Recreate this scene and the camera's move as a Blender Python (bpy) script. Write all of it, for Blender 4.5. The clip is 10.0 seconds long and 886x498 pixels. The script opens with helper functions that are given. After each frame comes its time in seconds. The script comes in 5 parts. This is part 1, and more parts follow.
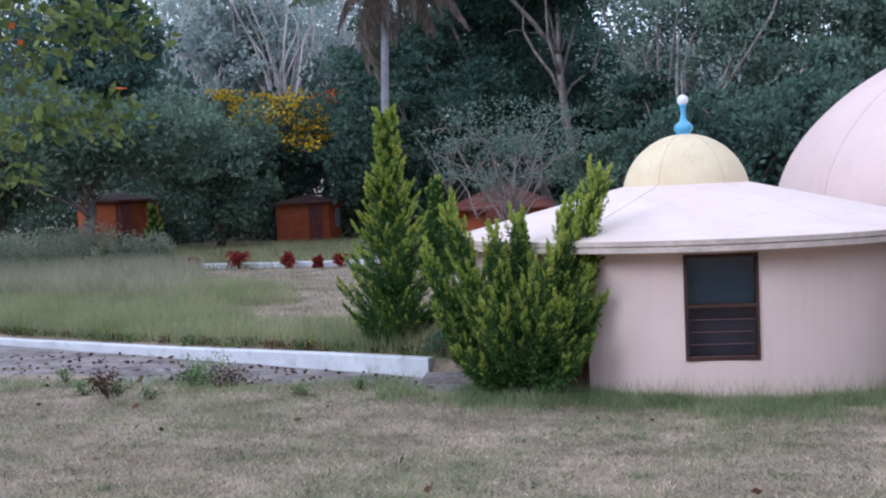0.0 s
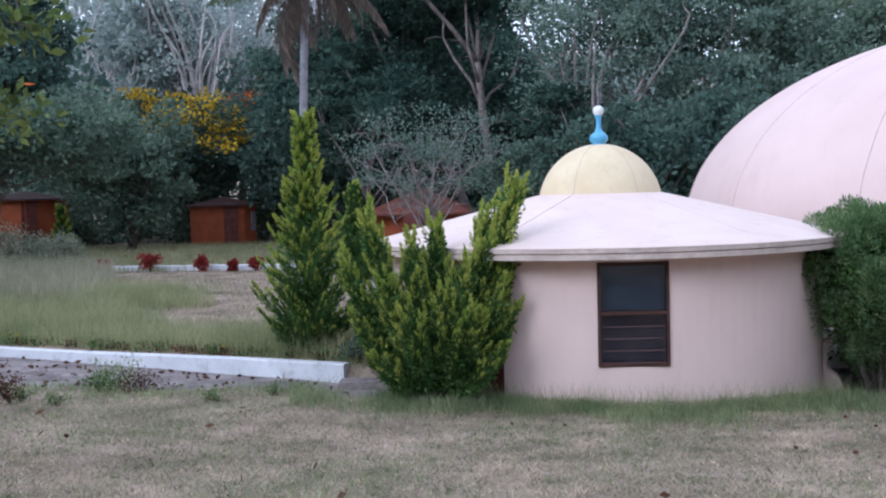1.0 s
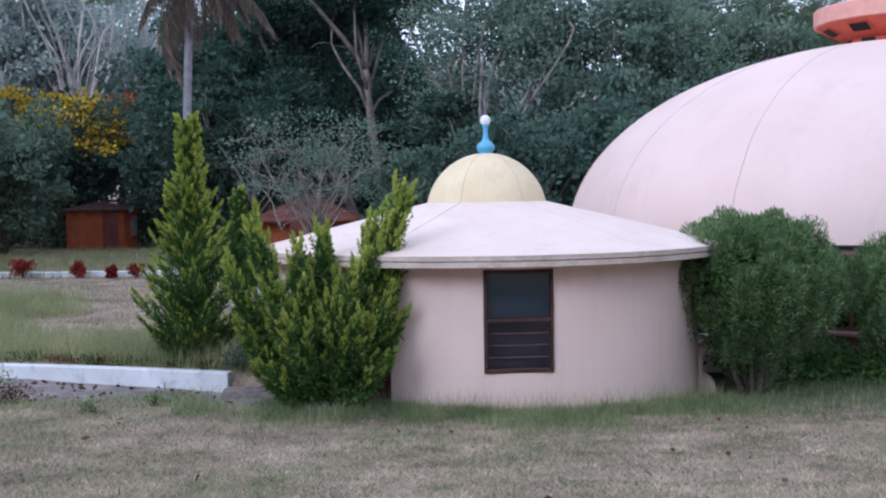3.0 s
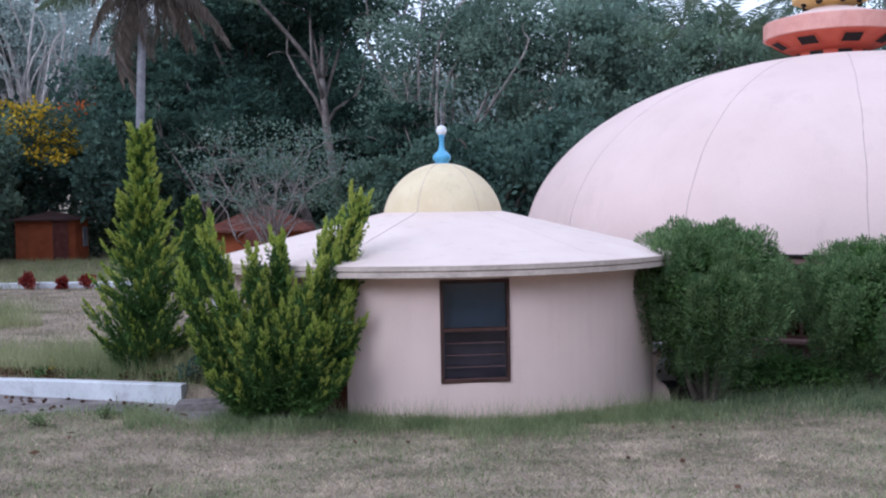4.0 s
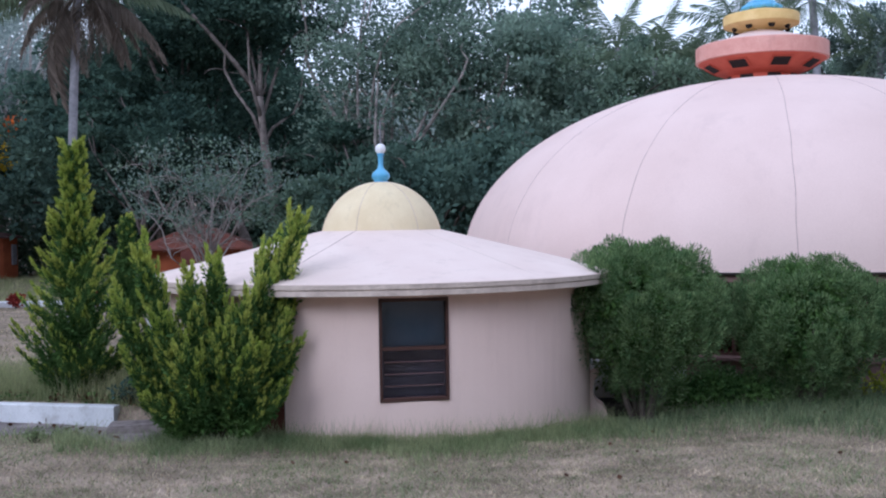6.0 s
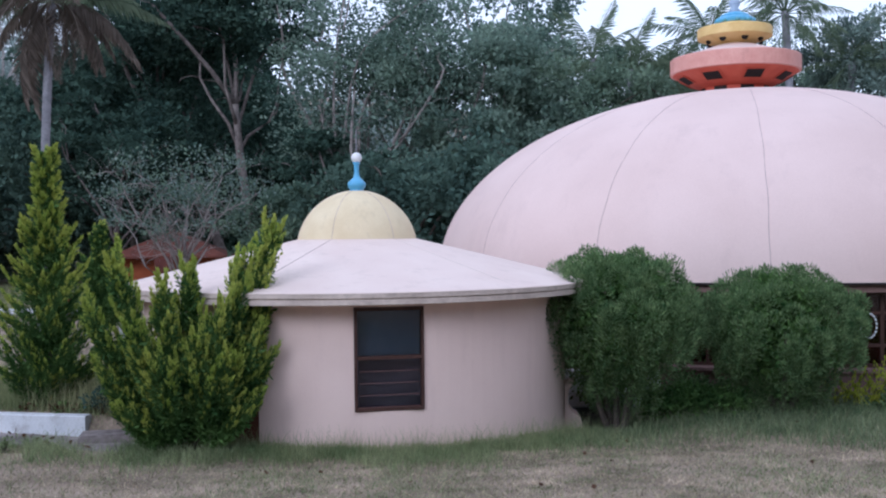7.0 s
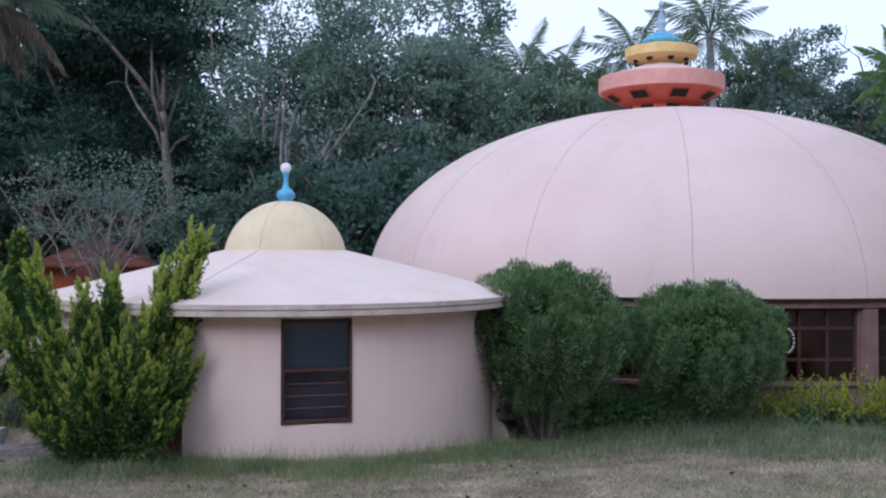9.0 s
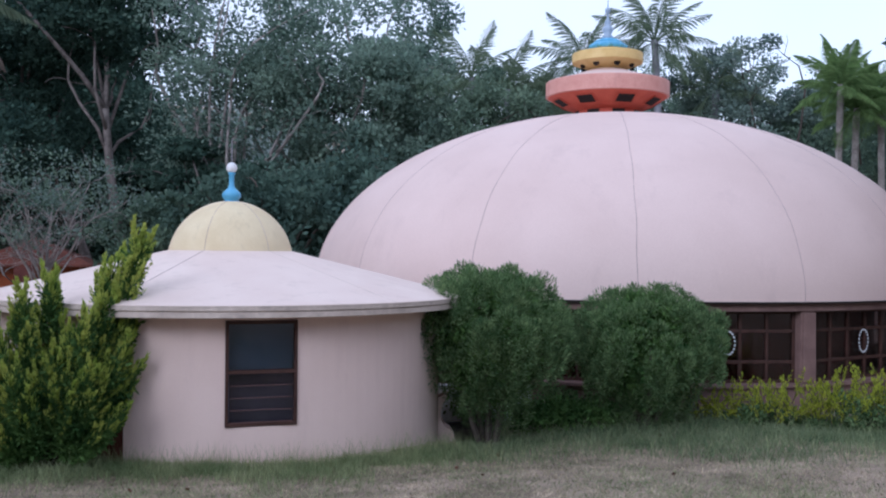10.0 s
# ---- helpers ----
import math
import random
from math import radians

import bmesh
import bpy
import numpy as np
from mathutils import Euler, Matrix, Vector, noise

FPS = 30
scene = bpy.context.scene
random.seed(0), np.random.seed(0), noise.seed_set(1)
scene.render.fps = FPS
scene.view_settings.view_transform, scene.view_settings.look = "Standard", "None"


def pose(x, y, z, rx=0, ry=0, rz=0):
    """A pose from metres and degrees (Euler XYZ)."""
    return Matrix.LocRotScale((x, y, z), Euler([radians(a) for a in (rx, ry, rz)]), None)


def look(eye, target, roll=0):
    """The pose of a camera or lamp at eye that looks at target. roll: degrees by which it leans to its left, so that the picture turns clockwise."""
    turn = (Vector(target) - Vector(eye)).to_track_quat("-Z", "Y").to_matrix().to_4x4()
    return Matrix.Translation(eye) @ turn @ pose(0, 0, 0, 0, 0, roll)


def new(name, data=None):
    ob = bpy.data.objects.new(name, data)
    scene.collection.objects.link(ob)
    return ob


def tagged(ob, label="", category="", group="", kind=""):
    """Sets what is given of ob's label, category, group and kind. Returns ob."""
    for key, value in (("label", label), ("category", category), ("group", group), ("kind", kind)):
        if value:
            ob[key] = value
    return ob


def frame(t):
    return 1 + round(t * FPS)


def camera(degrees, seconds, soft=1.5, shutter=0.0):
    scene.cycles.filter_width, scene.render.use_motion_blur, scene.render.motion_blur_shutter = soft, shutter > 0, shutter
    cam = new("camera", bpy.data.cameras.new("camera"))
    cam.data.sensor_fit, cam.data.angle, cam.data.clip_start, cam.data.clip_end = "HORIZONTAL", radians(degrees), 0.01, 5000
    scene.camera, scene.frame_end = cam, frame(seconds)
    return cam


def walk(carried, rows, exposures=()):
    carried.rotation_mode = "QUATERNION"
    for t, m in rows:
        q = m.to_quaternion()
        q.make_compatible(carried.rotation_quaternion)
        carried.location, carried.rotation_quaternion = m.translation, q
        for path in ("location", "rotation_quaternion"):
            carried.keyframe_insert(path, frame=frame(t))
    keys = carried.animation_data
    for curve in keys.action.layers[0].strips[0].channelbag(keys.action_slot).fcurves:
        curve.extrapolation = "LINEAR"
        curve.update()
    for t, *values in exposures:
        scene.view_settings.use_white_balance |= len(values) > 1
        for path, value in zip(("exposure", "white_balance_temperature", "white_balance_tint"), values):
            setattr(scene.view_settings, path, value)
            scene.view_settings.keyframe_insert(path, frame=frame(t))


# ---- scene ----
# ---- camera ----
EYE = 1.65
cam = camera(49.0, 10.0, 2.1)
ROWS = [
    (0.0, 0.031, -3.307, 2.623),
    (0.5, -2.223, -3.185, 2.061),
    (1.0, -4.791, -3.158, 1.598),
    (1.5, -7.039, -3.096, 1.236),
    (2.0, -8.891, -3.067, 0.942),
    (2.5, -10.133, -3.042, 0.927),
    (4.0, -13.957, -2.335, 0.956),
    (4.5, -14.993, -2.119, 0.930),
    (5.0, -15.872, -1.925, 0.923),
    (5.5, -16.768, -1.613, 0.905),
    (7.0, -18.980, -0.781, 0.571),
    (7.5, -19.805, -0.560, 0.399),
    (8.0, -20.722, -0.397, 0.222),
    (8.5, -21.769, -0.241, 0.023),
    (9.0, -23.131, -0.061, -0.160),
    (9.5, -24.527, -0.012, -0.343),
    (10.0, -26.244, 0.072, -0.570),
]
walk(cam, [(t, pose(0.0, 0.0, EYE, 90 + pitch, roll, yaw)) for t, yaw, pitch, roll in ROWS],
     [(0.0, 0.35, 5130, 13.5), (2.5, 0.27, 5130, 13.5), (5.5, 0.13, 5130, 13.5), (10.0, -0.08, 5130, 13.5)])

# ---- light: an overcast evening sky with a broad weak sun ----
world = bpy.data.worlds.new("sky")
scene.world = world
world.use_nodes = True
wn = world.node_tree
wn.nodes.clear()
w_out = wn.nodes.new("ShaderNodeOutputWorld")
w_sky = wn.nodes.new("ShaderNodeTexSky")
w_sky.sky_type = "NISHITA"
w_sky.sun_disc = False
w_sky.sun_elevation = radians(24)
w_sky.sun_rotation = radians(235)
w_bg = wn.nodes.new("ShaderNodeBackground")
w_bg.inputs["Strength"].default_value = 0.05
w_cloud = wn.nodes.new("ShaderNodeBackground")
w_cloud.inputs["Strength"].default_value = 0.89
w_co = wn.nodes.new("ShaderNodeTexCoord")
w_no = wn.nodes.new("ShaderNodeTexNoise")
w_no.inputs["Scale"].default_value = 2.2
w_no.inputs["Detail"].default_value = 5.0
w_ra = wn.nodes.new("ShaderNodeValToRGB")
w_ra.color_ramp.elements[0].position = 0.35
w_ra.color_ramp.elements[0].color = (1.0, 0.95, 0.93, 1)
w_ra.color_ramp.elements[1].position = 0.65
w_ra.color_ramp.elements[1].color = (1.10, 1.02, 0.97, 1)
w_add = wn.nodes.new("ShaderNodeAddShader")
wn.links.new(w_co.outputs["Generated"], w_no.inputs["Vector"])
wn.links.new(w_no.outputs["Fac"], w_ra.inputs["Fac"])
wn.links.new(w_ra.outputs["Color"], w_cloud.inputs["Color"])
wn.links.new(w_sky.outputs["Color"], w_bg.inputs["Color"])
wn.links.new(w_bg.outputs[0], w_add.inputs[0])
wn.links.new(w_cloud.outputs[0], w_add.inputs[1])
wn.links.new(w_add.outputs[0], w_out.inputs["Surface"])

sun_data = bpy.data.lights.new("sun", "SUN")
sun_data.energy = 1.0
sun_data.angle = radians(25)
sun_data.color = (1.0, 0.93, 0.86)
sun = new("sun", sun_data)
sun.matrix_world = look((-16, -11, 10), (0, 0, 0))


# ---- materials ----
def material(name, dark, light, rough=0.8, scale=6.0, fine=60.0, bump=0.15, spread=0.0, spec=0.3, metal=0.0, where="Object", stain=None):
    """Two tones mixed by a coarse and a fine noise, with fine relief; spread varies value from piece to piece."""
    m = bpy.data.materials.new(name)
    m.use_nodes = True
    t = m.node_tree
    b = t.nodes["Principled BSDF"]
    b.inputs["Roughness"].default_value = rough
    b.inputs["Specular IOR Level"].default_value = spec
    b.inputs["Metallic"].default_value = metal
    co = t.nodes.new("ShaderNodeTexCoord")
    n1 = t.nodes.new("ShaderNodeTexNoise")
    n1.inputs["Scale"].default_value = scale
    n1.inputs["Detail"].default_value = 6.0
    n2 = t.nodes.new("ShaderNodeTexNoise")
    n2.inputs["Scale"].default_value = fine
    n2.inputs["Detail"].default_value = 3.0
    for n in (n1, n2):
        t.links.new(co.outputs[where], n.inputs["Vector"])
    mixer = t.nodes.new("ShaderNodeMath")
    mixer.operation = "MULTIPLY_ADD"
    mixer.inputs[1].default_value = 0.35
    t.links.new(n2.outputs["Fac"], mixer.inputs[0])
    half = t.nodes.new("ShaderNodeMath")
    half.operation = "MULTIPLY"
    half.inputs[1].default_value = 0.65
    t.links.new(n1.outputs["Fac"], half.inputs[0])
    t.links.new(half.outputs[0], mixer.inputs[2])
    ramp = t.nodes.new("ShaderNodeValToRGB")
    ramp.color_ramp.elements[0].position = 0.36
    ramp.color_ramp.elements[1].position = 0.64
    ramp.color_ramp.elements[0].color = (*dark, 1)
    ramp.color_ramp.elements[1].color = (*light, 1)
    t.links.new(mixer.outputs[0], ramp.inputs["Fac"])
    last = ramp.outputs["Color"]
    if stain:
        tone, amount, size, stretch = stain
        mp = t.nodes.new("ShaderNodeMapping")
        mp.inputs["Scale"].default_value = (1, 1, stretch)
        n3 = t.nodes.new("ShaderNodeTexNoise")
        n3.inputs["Scale"].default_value = size
        n3.inputs["Detail"].default_value = 8.0
        n3.inputs["Roughness"].default_value = 0.7
        r3 = t.nodes.new("ShaderNodeValToRGB")
        r3.color_ramp.elements[0].position = 0.54
        r3.color_ramp.elements[0].color = (0, 0, 0, 1)
        r3.color_ramp.elements[1].position = 0.78
        r3.color_ramp.elements[1].color = (amount, amount, amount, 1)
        mx = t.nodes.new("ShaderNodeMix")
        mx.data_type = "RGBA"
        mx.inputs["B"].default_value = (*tone, 1)
        t.links.new(co.outputs[where], mp.inputs["Vector"])
        t.links.new(mp.outputs[0], n3.inputs["Vector"])
        t.links.new(n3.outputs["Fac"], r3.inputs["Fac"])
        t.links.new(r3.outputs["Color"], mx.inputs["Factor"])
        t.links.new(last, mx.inputs["A"])
        last = mx.outputs["Result"]
    if spread:
        geo = t.nodes.new("ShaderNodeNewGeometry")
        hsv = t.nodes.new("ShaderNodeHueSaturation")
        mr = t.nodes.new("ShaderNodeMapRange")
        mr.inputs["To Min"].default_value = 1 - spread
        mr.inputs["To Max"].default_value = 1 + spread
        t.links.new(geo.outputs["Random Per Island"], mr.inputs["Value"])
        t.links.new(mr.outputs[0], hsv.inputs["Value"])
        t.links.new(last, hsv.inputs["Color"])
        last = hsv.outputs["Color"]
    t.links.new(last, b.inputs["Base Color"])
    if bump:
        bp = t.nodes.new("ShaderNodeBump")
        bp.inputs["Strength"].default_value = bump
        bp.inputs["Distance"].default_value = 0.01
        t.links.new(mixer.outputs[0], bp.inputs["Height"])
        t.links.new(bp.outputs[0], b.inputs["Normal"])
    return m


def leafy(name, dark, light, spread=0.25, through_light=0.35, rough=0.85, patch=0.55):
    """Leaf material: tone by clump and by leaf, some light passes through."""
    m = material(name, dark, light, rough, patch, patch * 5, 0.0, spread, 0.08)
    b = m.node_tree.nodes["Principled BSDF"]
    b.inputs["Transmission Weight"].default_value = 0.0
    tr = m.node_tree.nodes.new("ShaderNodeBsdfTranslucent")
    mx = m.node_tree.nodes.new("ShaderNodeMixShader")
    mx.inputs[0].default_value = through_light
    src = b.inputs["Base Color"].links[0].from_socket
    m.node_tree.links.new(src, tr.inputs["Color"])
    out = m.node_tree.nodes["Material Output"]
    m.node_tree.links.new(b.outputs[0], mx.inputs[1])
    m.node_tree.links.new(tr.outputs[0], mx.inputs[2])
    m.node_tree.links.new(mx.outputs[0], out.inputs["Surface"])
    return m


def glass(name, tint, rough=0.05):
    m = bpy.data.materials.new(name)
    m.use_nodes = True
    b = m.node_tree.nodes["Principled BSDF"]
    b.inputs["Base Color"].default_value = (*tint, 1)
    b.inputs["Roughness"].default_value = rough
    b.inputs["Transmission Weight"].default_value = 1.0
    b.inputs["IOR"].default_value = 1.45
    return m


M_WALL = material("pink_wall_paint", (0.76, 0.59, 0.53), (0.83, 0.655, 0.595), 0.85, 1.1, 90, 0.12, stain=((0.45, 0.33, 0.30), 0.2, 3.0, 0.25))
M_DOME = material("pink_dome_paint", (0.69, 0.535, 0.495), (0.765, 0.605, 0.565), 0.7, 0.6, 40, 0.10, stain=((0.50, 0.38, 0.37), 0.3, 1.6, 0.35))
M_ROOF = material("pale_roof_paint", (0.735, 0.60, 0.545), (0.80, 0.675, 0.615), 0.75, 1.4, 60, 0.15, stain=((0.40, 0.32, 0.28), 0.35, 3.5, 1.0))
M_FASCIA = material("weathered_fascia", (0.47, 0.39, 0.34), (0.68, 0.58, 0.51), 0.85, 2.2, 16, 0.3, stain=((0.20, 0.17, 0.15), 0.7, 3.0, 2.0))
M_YELLOW = material("pale_yellow_paint", (0.70, 0.58, 0.37), (0.80, 0.69, 0.47), 0.7, 2.5, 70, 0.1, stain=((0.45, 0.37, 0.24), 0.5, 5.0, 0.4))
M_BLUE = material("blue_gloss_paint", (0.10, 0.36, 0.62), (0.16, 0.46, 0.72), 0.4, 4, 60, 0.05, spec=0.5)
M_SPIRE = material("pale_blue_grey_paint", (0.32, 0.42, 0.58), (0.46, 0.56, 0.70), 0.5, 4, 60, 0.05)
M_WHITE = material("white_paint", (0.74, 0.75, 0.78), (0.86, 0.87, 0.90), 0.6, 2.5, 60, 0.1)
M_LIME = material("whitewash", (0.62, 0.64, 0.68), (0.80, 0.82, 0.86), 0.9, 2.2, 40, 0.3, stain=((0.30, 0.28, 0.27), 0.8, 4.0, 1.0))
M_SEAM = material("sealed_joint", (0.38, 0.30, 0.30), (0.54, 0.43, 0.43), 0.9, 6, 60, 0.2)
M_CORAL = material("coral_paint", (0.62, 0.29, 0.24), (0.74, 0.41, 0.35), 0.6, 2.5, 40, 0.1, stain=((0.40, 0.18, 0.15), 0.5, 3.0, 0.4))
M_RED = material("red_paint", (0.55, 0.10, 0.06), (0.66, 0.15, 0.09), 0.6, 3, 40, 0.1)
M_GOLD = material("ochre_paint", (0.70, 0.48, 0.17), (0.84, 0.63, 0.28), 0.6, 3, 40, 0.1)
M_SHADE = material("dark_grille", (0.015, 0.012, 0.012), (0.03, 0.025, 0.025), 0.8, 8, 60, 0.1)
M_FRAME = material("brown_window_wood", (0.045, 0.022, 0.018), (0.09, 0.045, 0.036), 0.55, 5, 80, 0.2)
M_DOOR = material("maroon_door_wood", (0.09, 0.025, 0.02), (0.16, 0.05, 0.04), 0.55, 4, 80, 0.2)
M_CLIP = material("dull_red_clip_metal", (0.13, 0.07, 0.065), (0.22, 0.13, 0.12), 0.5, 6, 60, 0.1)
# pink plaster with the tree shade on the hall put into its tone
M_COLUMN = material("shade_toned_pink_plaster", (0.185, 0.115, 0.105), (0.275, 0.178, 0.16), 0.85, 3, 60, 0.2)
M_INSIDE = material("dim_interior_plaster", (0.16, 0.12, 0.11), (0.24, 0.18, 0.16), 0.9, 2, 20, 0.1)
# blue tone that stands for sky reflected in the pavilion window
M_BACKING = material("sky_toned_backing", (0.13, 0.16, 0.215), (0.20, 0.235, 0.30), 0.9, 3, 40, 0.2)
M_GLASS = glass("window_glass", (0.55, 0.62, 0.68))
M_GLASS_DIM = glass("tinted_glass", (0.60, 0.52, 0.54), 0.08)
M_CONCRETE = material("worn_concrete", (0.13, 0.11, 0.105), (0.36, 0.32, 0.31), 0.9, 1.8, 14, 0.6, stain=((0.07, 0.055, 0.05), 0.9, 2.5, 1.0))
M_BRICK = material("orange_hut_wall", (0.24, 0.062, 0.025), (0.36, 0.10, 0.04), 0.85, 2.0, 25, 0.3)
M_TILE = material("brown_red_roof", (0.10, 0.038, 0.03), (0.19, 0.066, 0.046), 0.85, 2.0, 20, 0.4)
M_HUTROOF = material("dark_tin_roof", (0.05, 0.03, 0.03), (0.10, 0.055, 0.05), 0.7, 2.0, 20, 0.4)
M_BARK_PALE = material("pale_bark", (0.20, 0.175, 0.165), (0.42, 0.38, 0.36), 0.9, 3.0, 20, 0.5)
M_BARK_WHITE = material("white_bark", (0.36, 0.33, 0.32), (0.60, 0.56, 0.54), 0.9, 3.0, 20, 0.4)
M_BARK_MID = material("grey_brown_bark", (0.10, 0.085, 0.08), (0.25, 0.215, 0.20), 0.9, 3.0, 20, 0.5)
M_BARK_DARK = material("dark_bark", (0.05, 0.04, 0.035), (0.12, 0.10, 0.085), 0.9, 3.0, 20, 0.5)
M_BARK_PALM = material("grey_palm_bark", (0.17, 0.17, 0.19), (0.30, 0.30, 0.33), 0.9, 4.0, 20, 0.5)
L_DEEP = leafy("deep_green_leaves", (0.052, 0.095, 0.084), (0.145, 0.22, 0.168))
# darker copy of the deep green, the grove's shade put into the colour
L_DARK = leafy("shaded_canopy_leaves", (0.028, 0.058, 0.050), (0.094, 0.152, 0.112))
L_MID = leafy("mid_green_leaves", (0.095, 0.15, 0.118), (0.215, 0.295, 0.205))
L_GREY = leafy("grey_green_leaves", (0.11, 0.165, 0.15), (0.27, 0.35, 0.30))
L_SILVER = leafy("silver_green_leaves", (0.11, 0.175, 0.145), (0.30, 0.395, 0.31), 0.3, 0.5)
# distance haze is put into this pale, bluish leaf colour
L_PALE = leafy("haze_paled_leaves", (0.27, 0.335, 0.325), (0.50, 0.57, 0.53), 0.2, 0.4)
L_LIME = leafy("gold_tip_leaves", (0.26, 0.37, 0.06), (0.56, 0.60, 0.14), 0.25, 0.25, patch=3.0)
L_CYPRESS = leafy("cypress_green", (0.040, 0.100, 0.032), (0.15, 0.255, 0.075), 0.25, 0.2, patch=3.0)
L_BUSH = leafy("bush_green", (0.055, 0.12, 0.05), (0.235, 0.325, 0.145), 0.35, patch=7.0)
L_ALMOND = leafy("broad_leaf_green", (0.065, 0.11, 0.04), (0.27, 0.32, 0.10), 0.45, 0.4, patch=2.5)
L_YELLOW = leafy("yellow_blossom", (0.50, 0.33, 0.02), (0.75, 0.55, 0.06), 0.3)
L_ORANGE = leafy("orange_blossom", (0.55, 0.10, 0.02), (0.70, 0.20, 0.05), 0.3)
L_SHOOT = leafy("yellow_green_shoots", (0.26, 0.34, 0.03), (0.58, 0.60, 0.09), 0.25, 0.4)
L_ROYAL = leafy("bright_palm_green", (0.13, 0.22, 0.08), (0.30, 0.42, 0.17), 0.3, 0.5)
L_REDBUSH = leafy("red_leaves", (0.20, 0.03, 0.03), (0.42, 0.09, 0.07), 0.4)
L_DEAD = leafy("dead_frond", (0.13, 0.11, 0.095), (0.26, 0.22, 0.185), 0.3)
L_PALM = leafy("palm_green", (0.10, 0.15, 0.095), (0.24, 0.30, 0.20), 0.3, 0.5)
L_GRASS = leafy("meadow_grass", (0.22, 0.27, 0.125), (0.47, 0.47, 0.27), 0.3, 0.4, 0.9)
L_STRAW = leafy("seeding_grass", (0.29, 0.30, 0.20), (0.50, 0.47, 0.35), 0.3, 0.4, 0.9)
L_LAWN = leafy("short_lawn", (0.115, 0.155, 0.066), (0.60, 0.495, 0.365), 0.6, 0.3, 0.9, 2.8)
L_FRESH = leafy("fresh_grass", (0.165, 0.24, 0.11), (0.41, 0.45, 0.255), 0.4, 0.45, 0.9, 1.6)
L_SCRUB = leafy("pale_scrub", (0.27, 0.32, 0.23), (0.52, 0.54, 0.42), 0.25, 0.45, 0.9)
# deeper green than fresh_grass, with the hall side's shade put into it
L_RANK = leafy("shaded_rank_grass", (0.095, 0.155, 0.08), (0.27, 0.33, 0.195), 0.4, 0.45, 0.9, 1.6)
L_LITTER = leafy("fallen_leaves", (0.06, 0.03, 0.02), (0.16, 0.09, 0.06), 0.5, 0.1, 0.8)


# ---- mesh helpers ----
def part(name, bm, mat, parent=None, label="", smooth=False):
    me = bpy.data.meshes.new(name)
    bm.to_mesh(me)
    bm.free()
    return shaped(name, me, mat, parent, label, smooth)


def shaped(name, me, mat, parent=None, label="", smooth=False):
    if mat and not me.materials:
        me.materials.append(mat)
    if smooth:
        me.polygons.foreach_set("use_smooth", [True] * len(me.polygons))
    ob = new(name, me)
    if parent:
        ob.parent = parent
    if label:
        ob["label"] = label
    return ob


def raw(name, verts, faces, mat, parent=None, label="", smooth=False):
    me = bpy.data.meshes.new(name)
    me.from_pydata([tuple(v) for v in verts], [], faces)
    me.update()
    return shaped(name, me, mat, parent, label, smooth)


def fast(name, verts, sides, mat, parent=None, label="", smooth=False):
    """Many separate faces of one number of sides from a (n, sides, 3) array."""
    v = np.asarray(verts, dtype=np.float32).reshape(-1, 3)
    n = len(v) // sides
    me = bpy.data.meshes.new(name)
    me.vertices.add(len(v))
    me.vertices.foreach_set("co", v.ravel())
    me.loops.add(len(v))
    me.loops.foreach_set("vertex_index", np.arange(len(v), dtype=np.int32))
    me.polygons.add(n)
    me.polygons.foreach_set("loop_start", np.arange(0, len(v), sides, dtype=np.int32))
    me.update(calc_edges=True)
    return shaped(name, me, mat, parent, label, smooth)


def box(bm, x0, x1, y0, y1, z0, z1, m=None, bevel=0.0):
    vs = [bm.verts.new((x, y, z)) for z in (z0, z1) for y in (y0, y1) for x in (x0, x1)]
    fs = [bm.faces.new([vs[i] for i in q]) for q in ((0, 2, 3, 1), (4, 5, 7, 6), (0, 1, 5, 4), (2, 6, 7, 3), (0, 4, 6, 2), (1, 3, 7, 5))]
    if bevel:
        es = list({e for f in fs for e in f.edges})
        made = bmesh.ops.bevel(bm, geom=es, offset=bevel, segments=2, affect="EDGES")
        vs = list({v for f in made["faces"] for v in f.verts} | {v for v in vs if v.is_valid})
    if m is not None:
        bmesh.ops.transform(bm, matrix=m, verts=vs)
    return vs


def boxed(x0, x1, y0, y1, z0, z1, m=None, bevel=0.0):
    bm = bmesh.new()
    box(bm, x0, x1, y0, y1, z0, z1, m, bevel)
    return bm


def lathe(profile, n=64, closed=False, a0=0.0, a1=360.0):
    """Turns (radius, height) round z. Angle 0 faces -y and grows to +x."""
    bm = bmesh.new()
    full = abs(a1 - a0) >= 359.9
    cols = n if full else n + 1
    rings = []
    for i in range(cols):
        a = radians(a0 + (a1 - a0) * i / n)
        rings.append([bm.verts.new((r * math.sin(a), -r * math.cos(a), z)) for r, z in profile])
    k = len(profile)
    for i in range(n):
        p, q = rings[i], rings[(i + 1) % cols]
        for j in range(k if closed else k - 1):
            try:
                bm.faces.new((p[j], q[j], q[(j + 1) % k], p[(j + 1) % k]))
            except ValueError:
                pass
    if not full and closed:
        bm.faces.new(rings[0])
        bm.faces.new(rings[-1][::-1])
    bmesh.ops.remove_doubles(bm, verts=bm.verts, dist=1e-5)
    bmesh.ops.recalc_face_normals(bm, faces=bm.faces)
    return bm


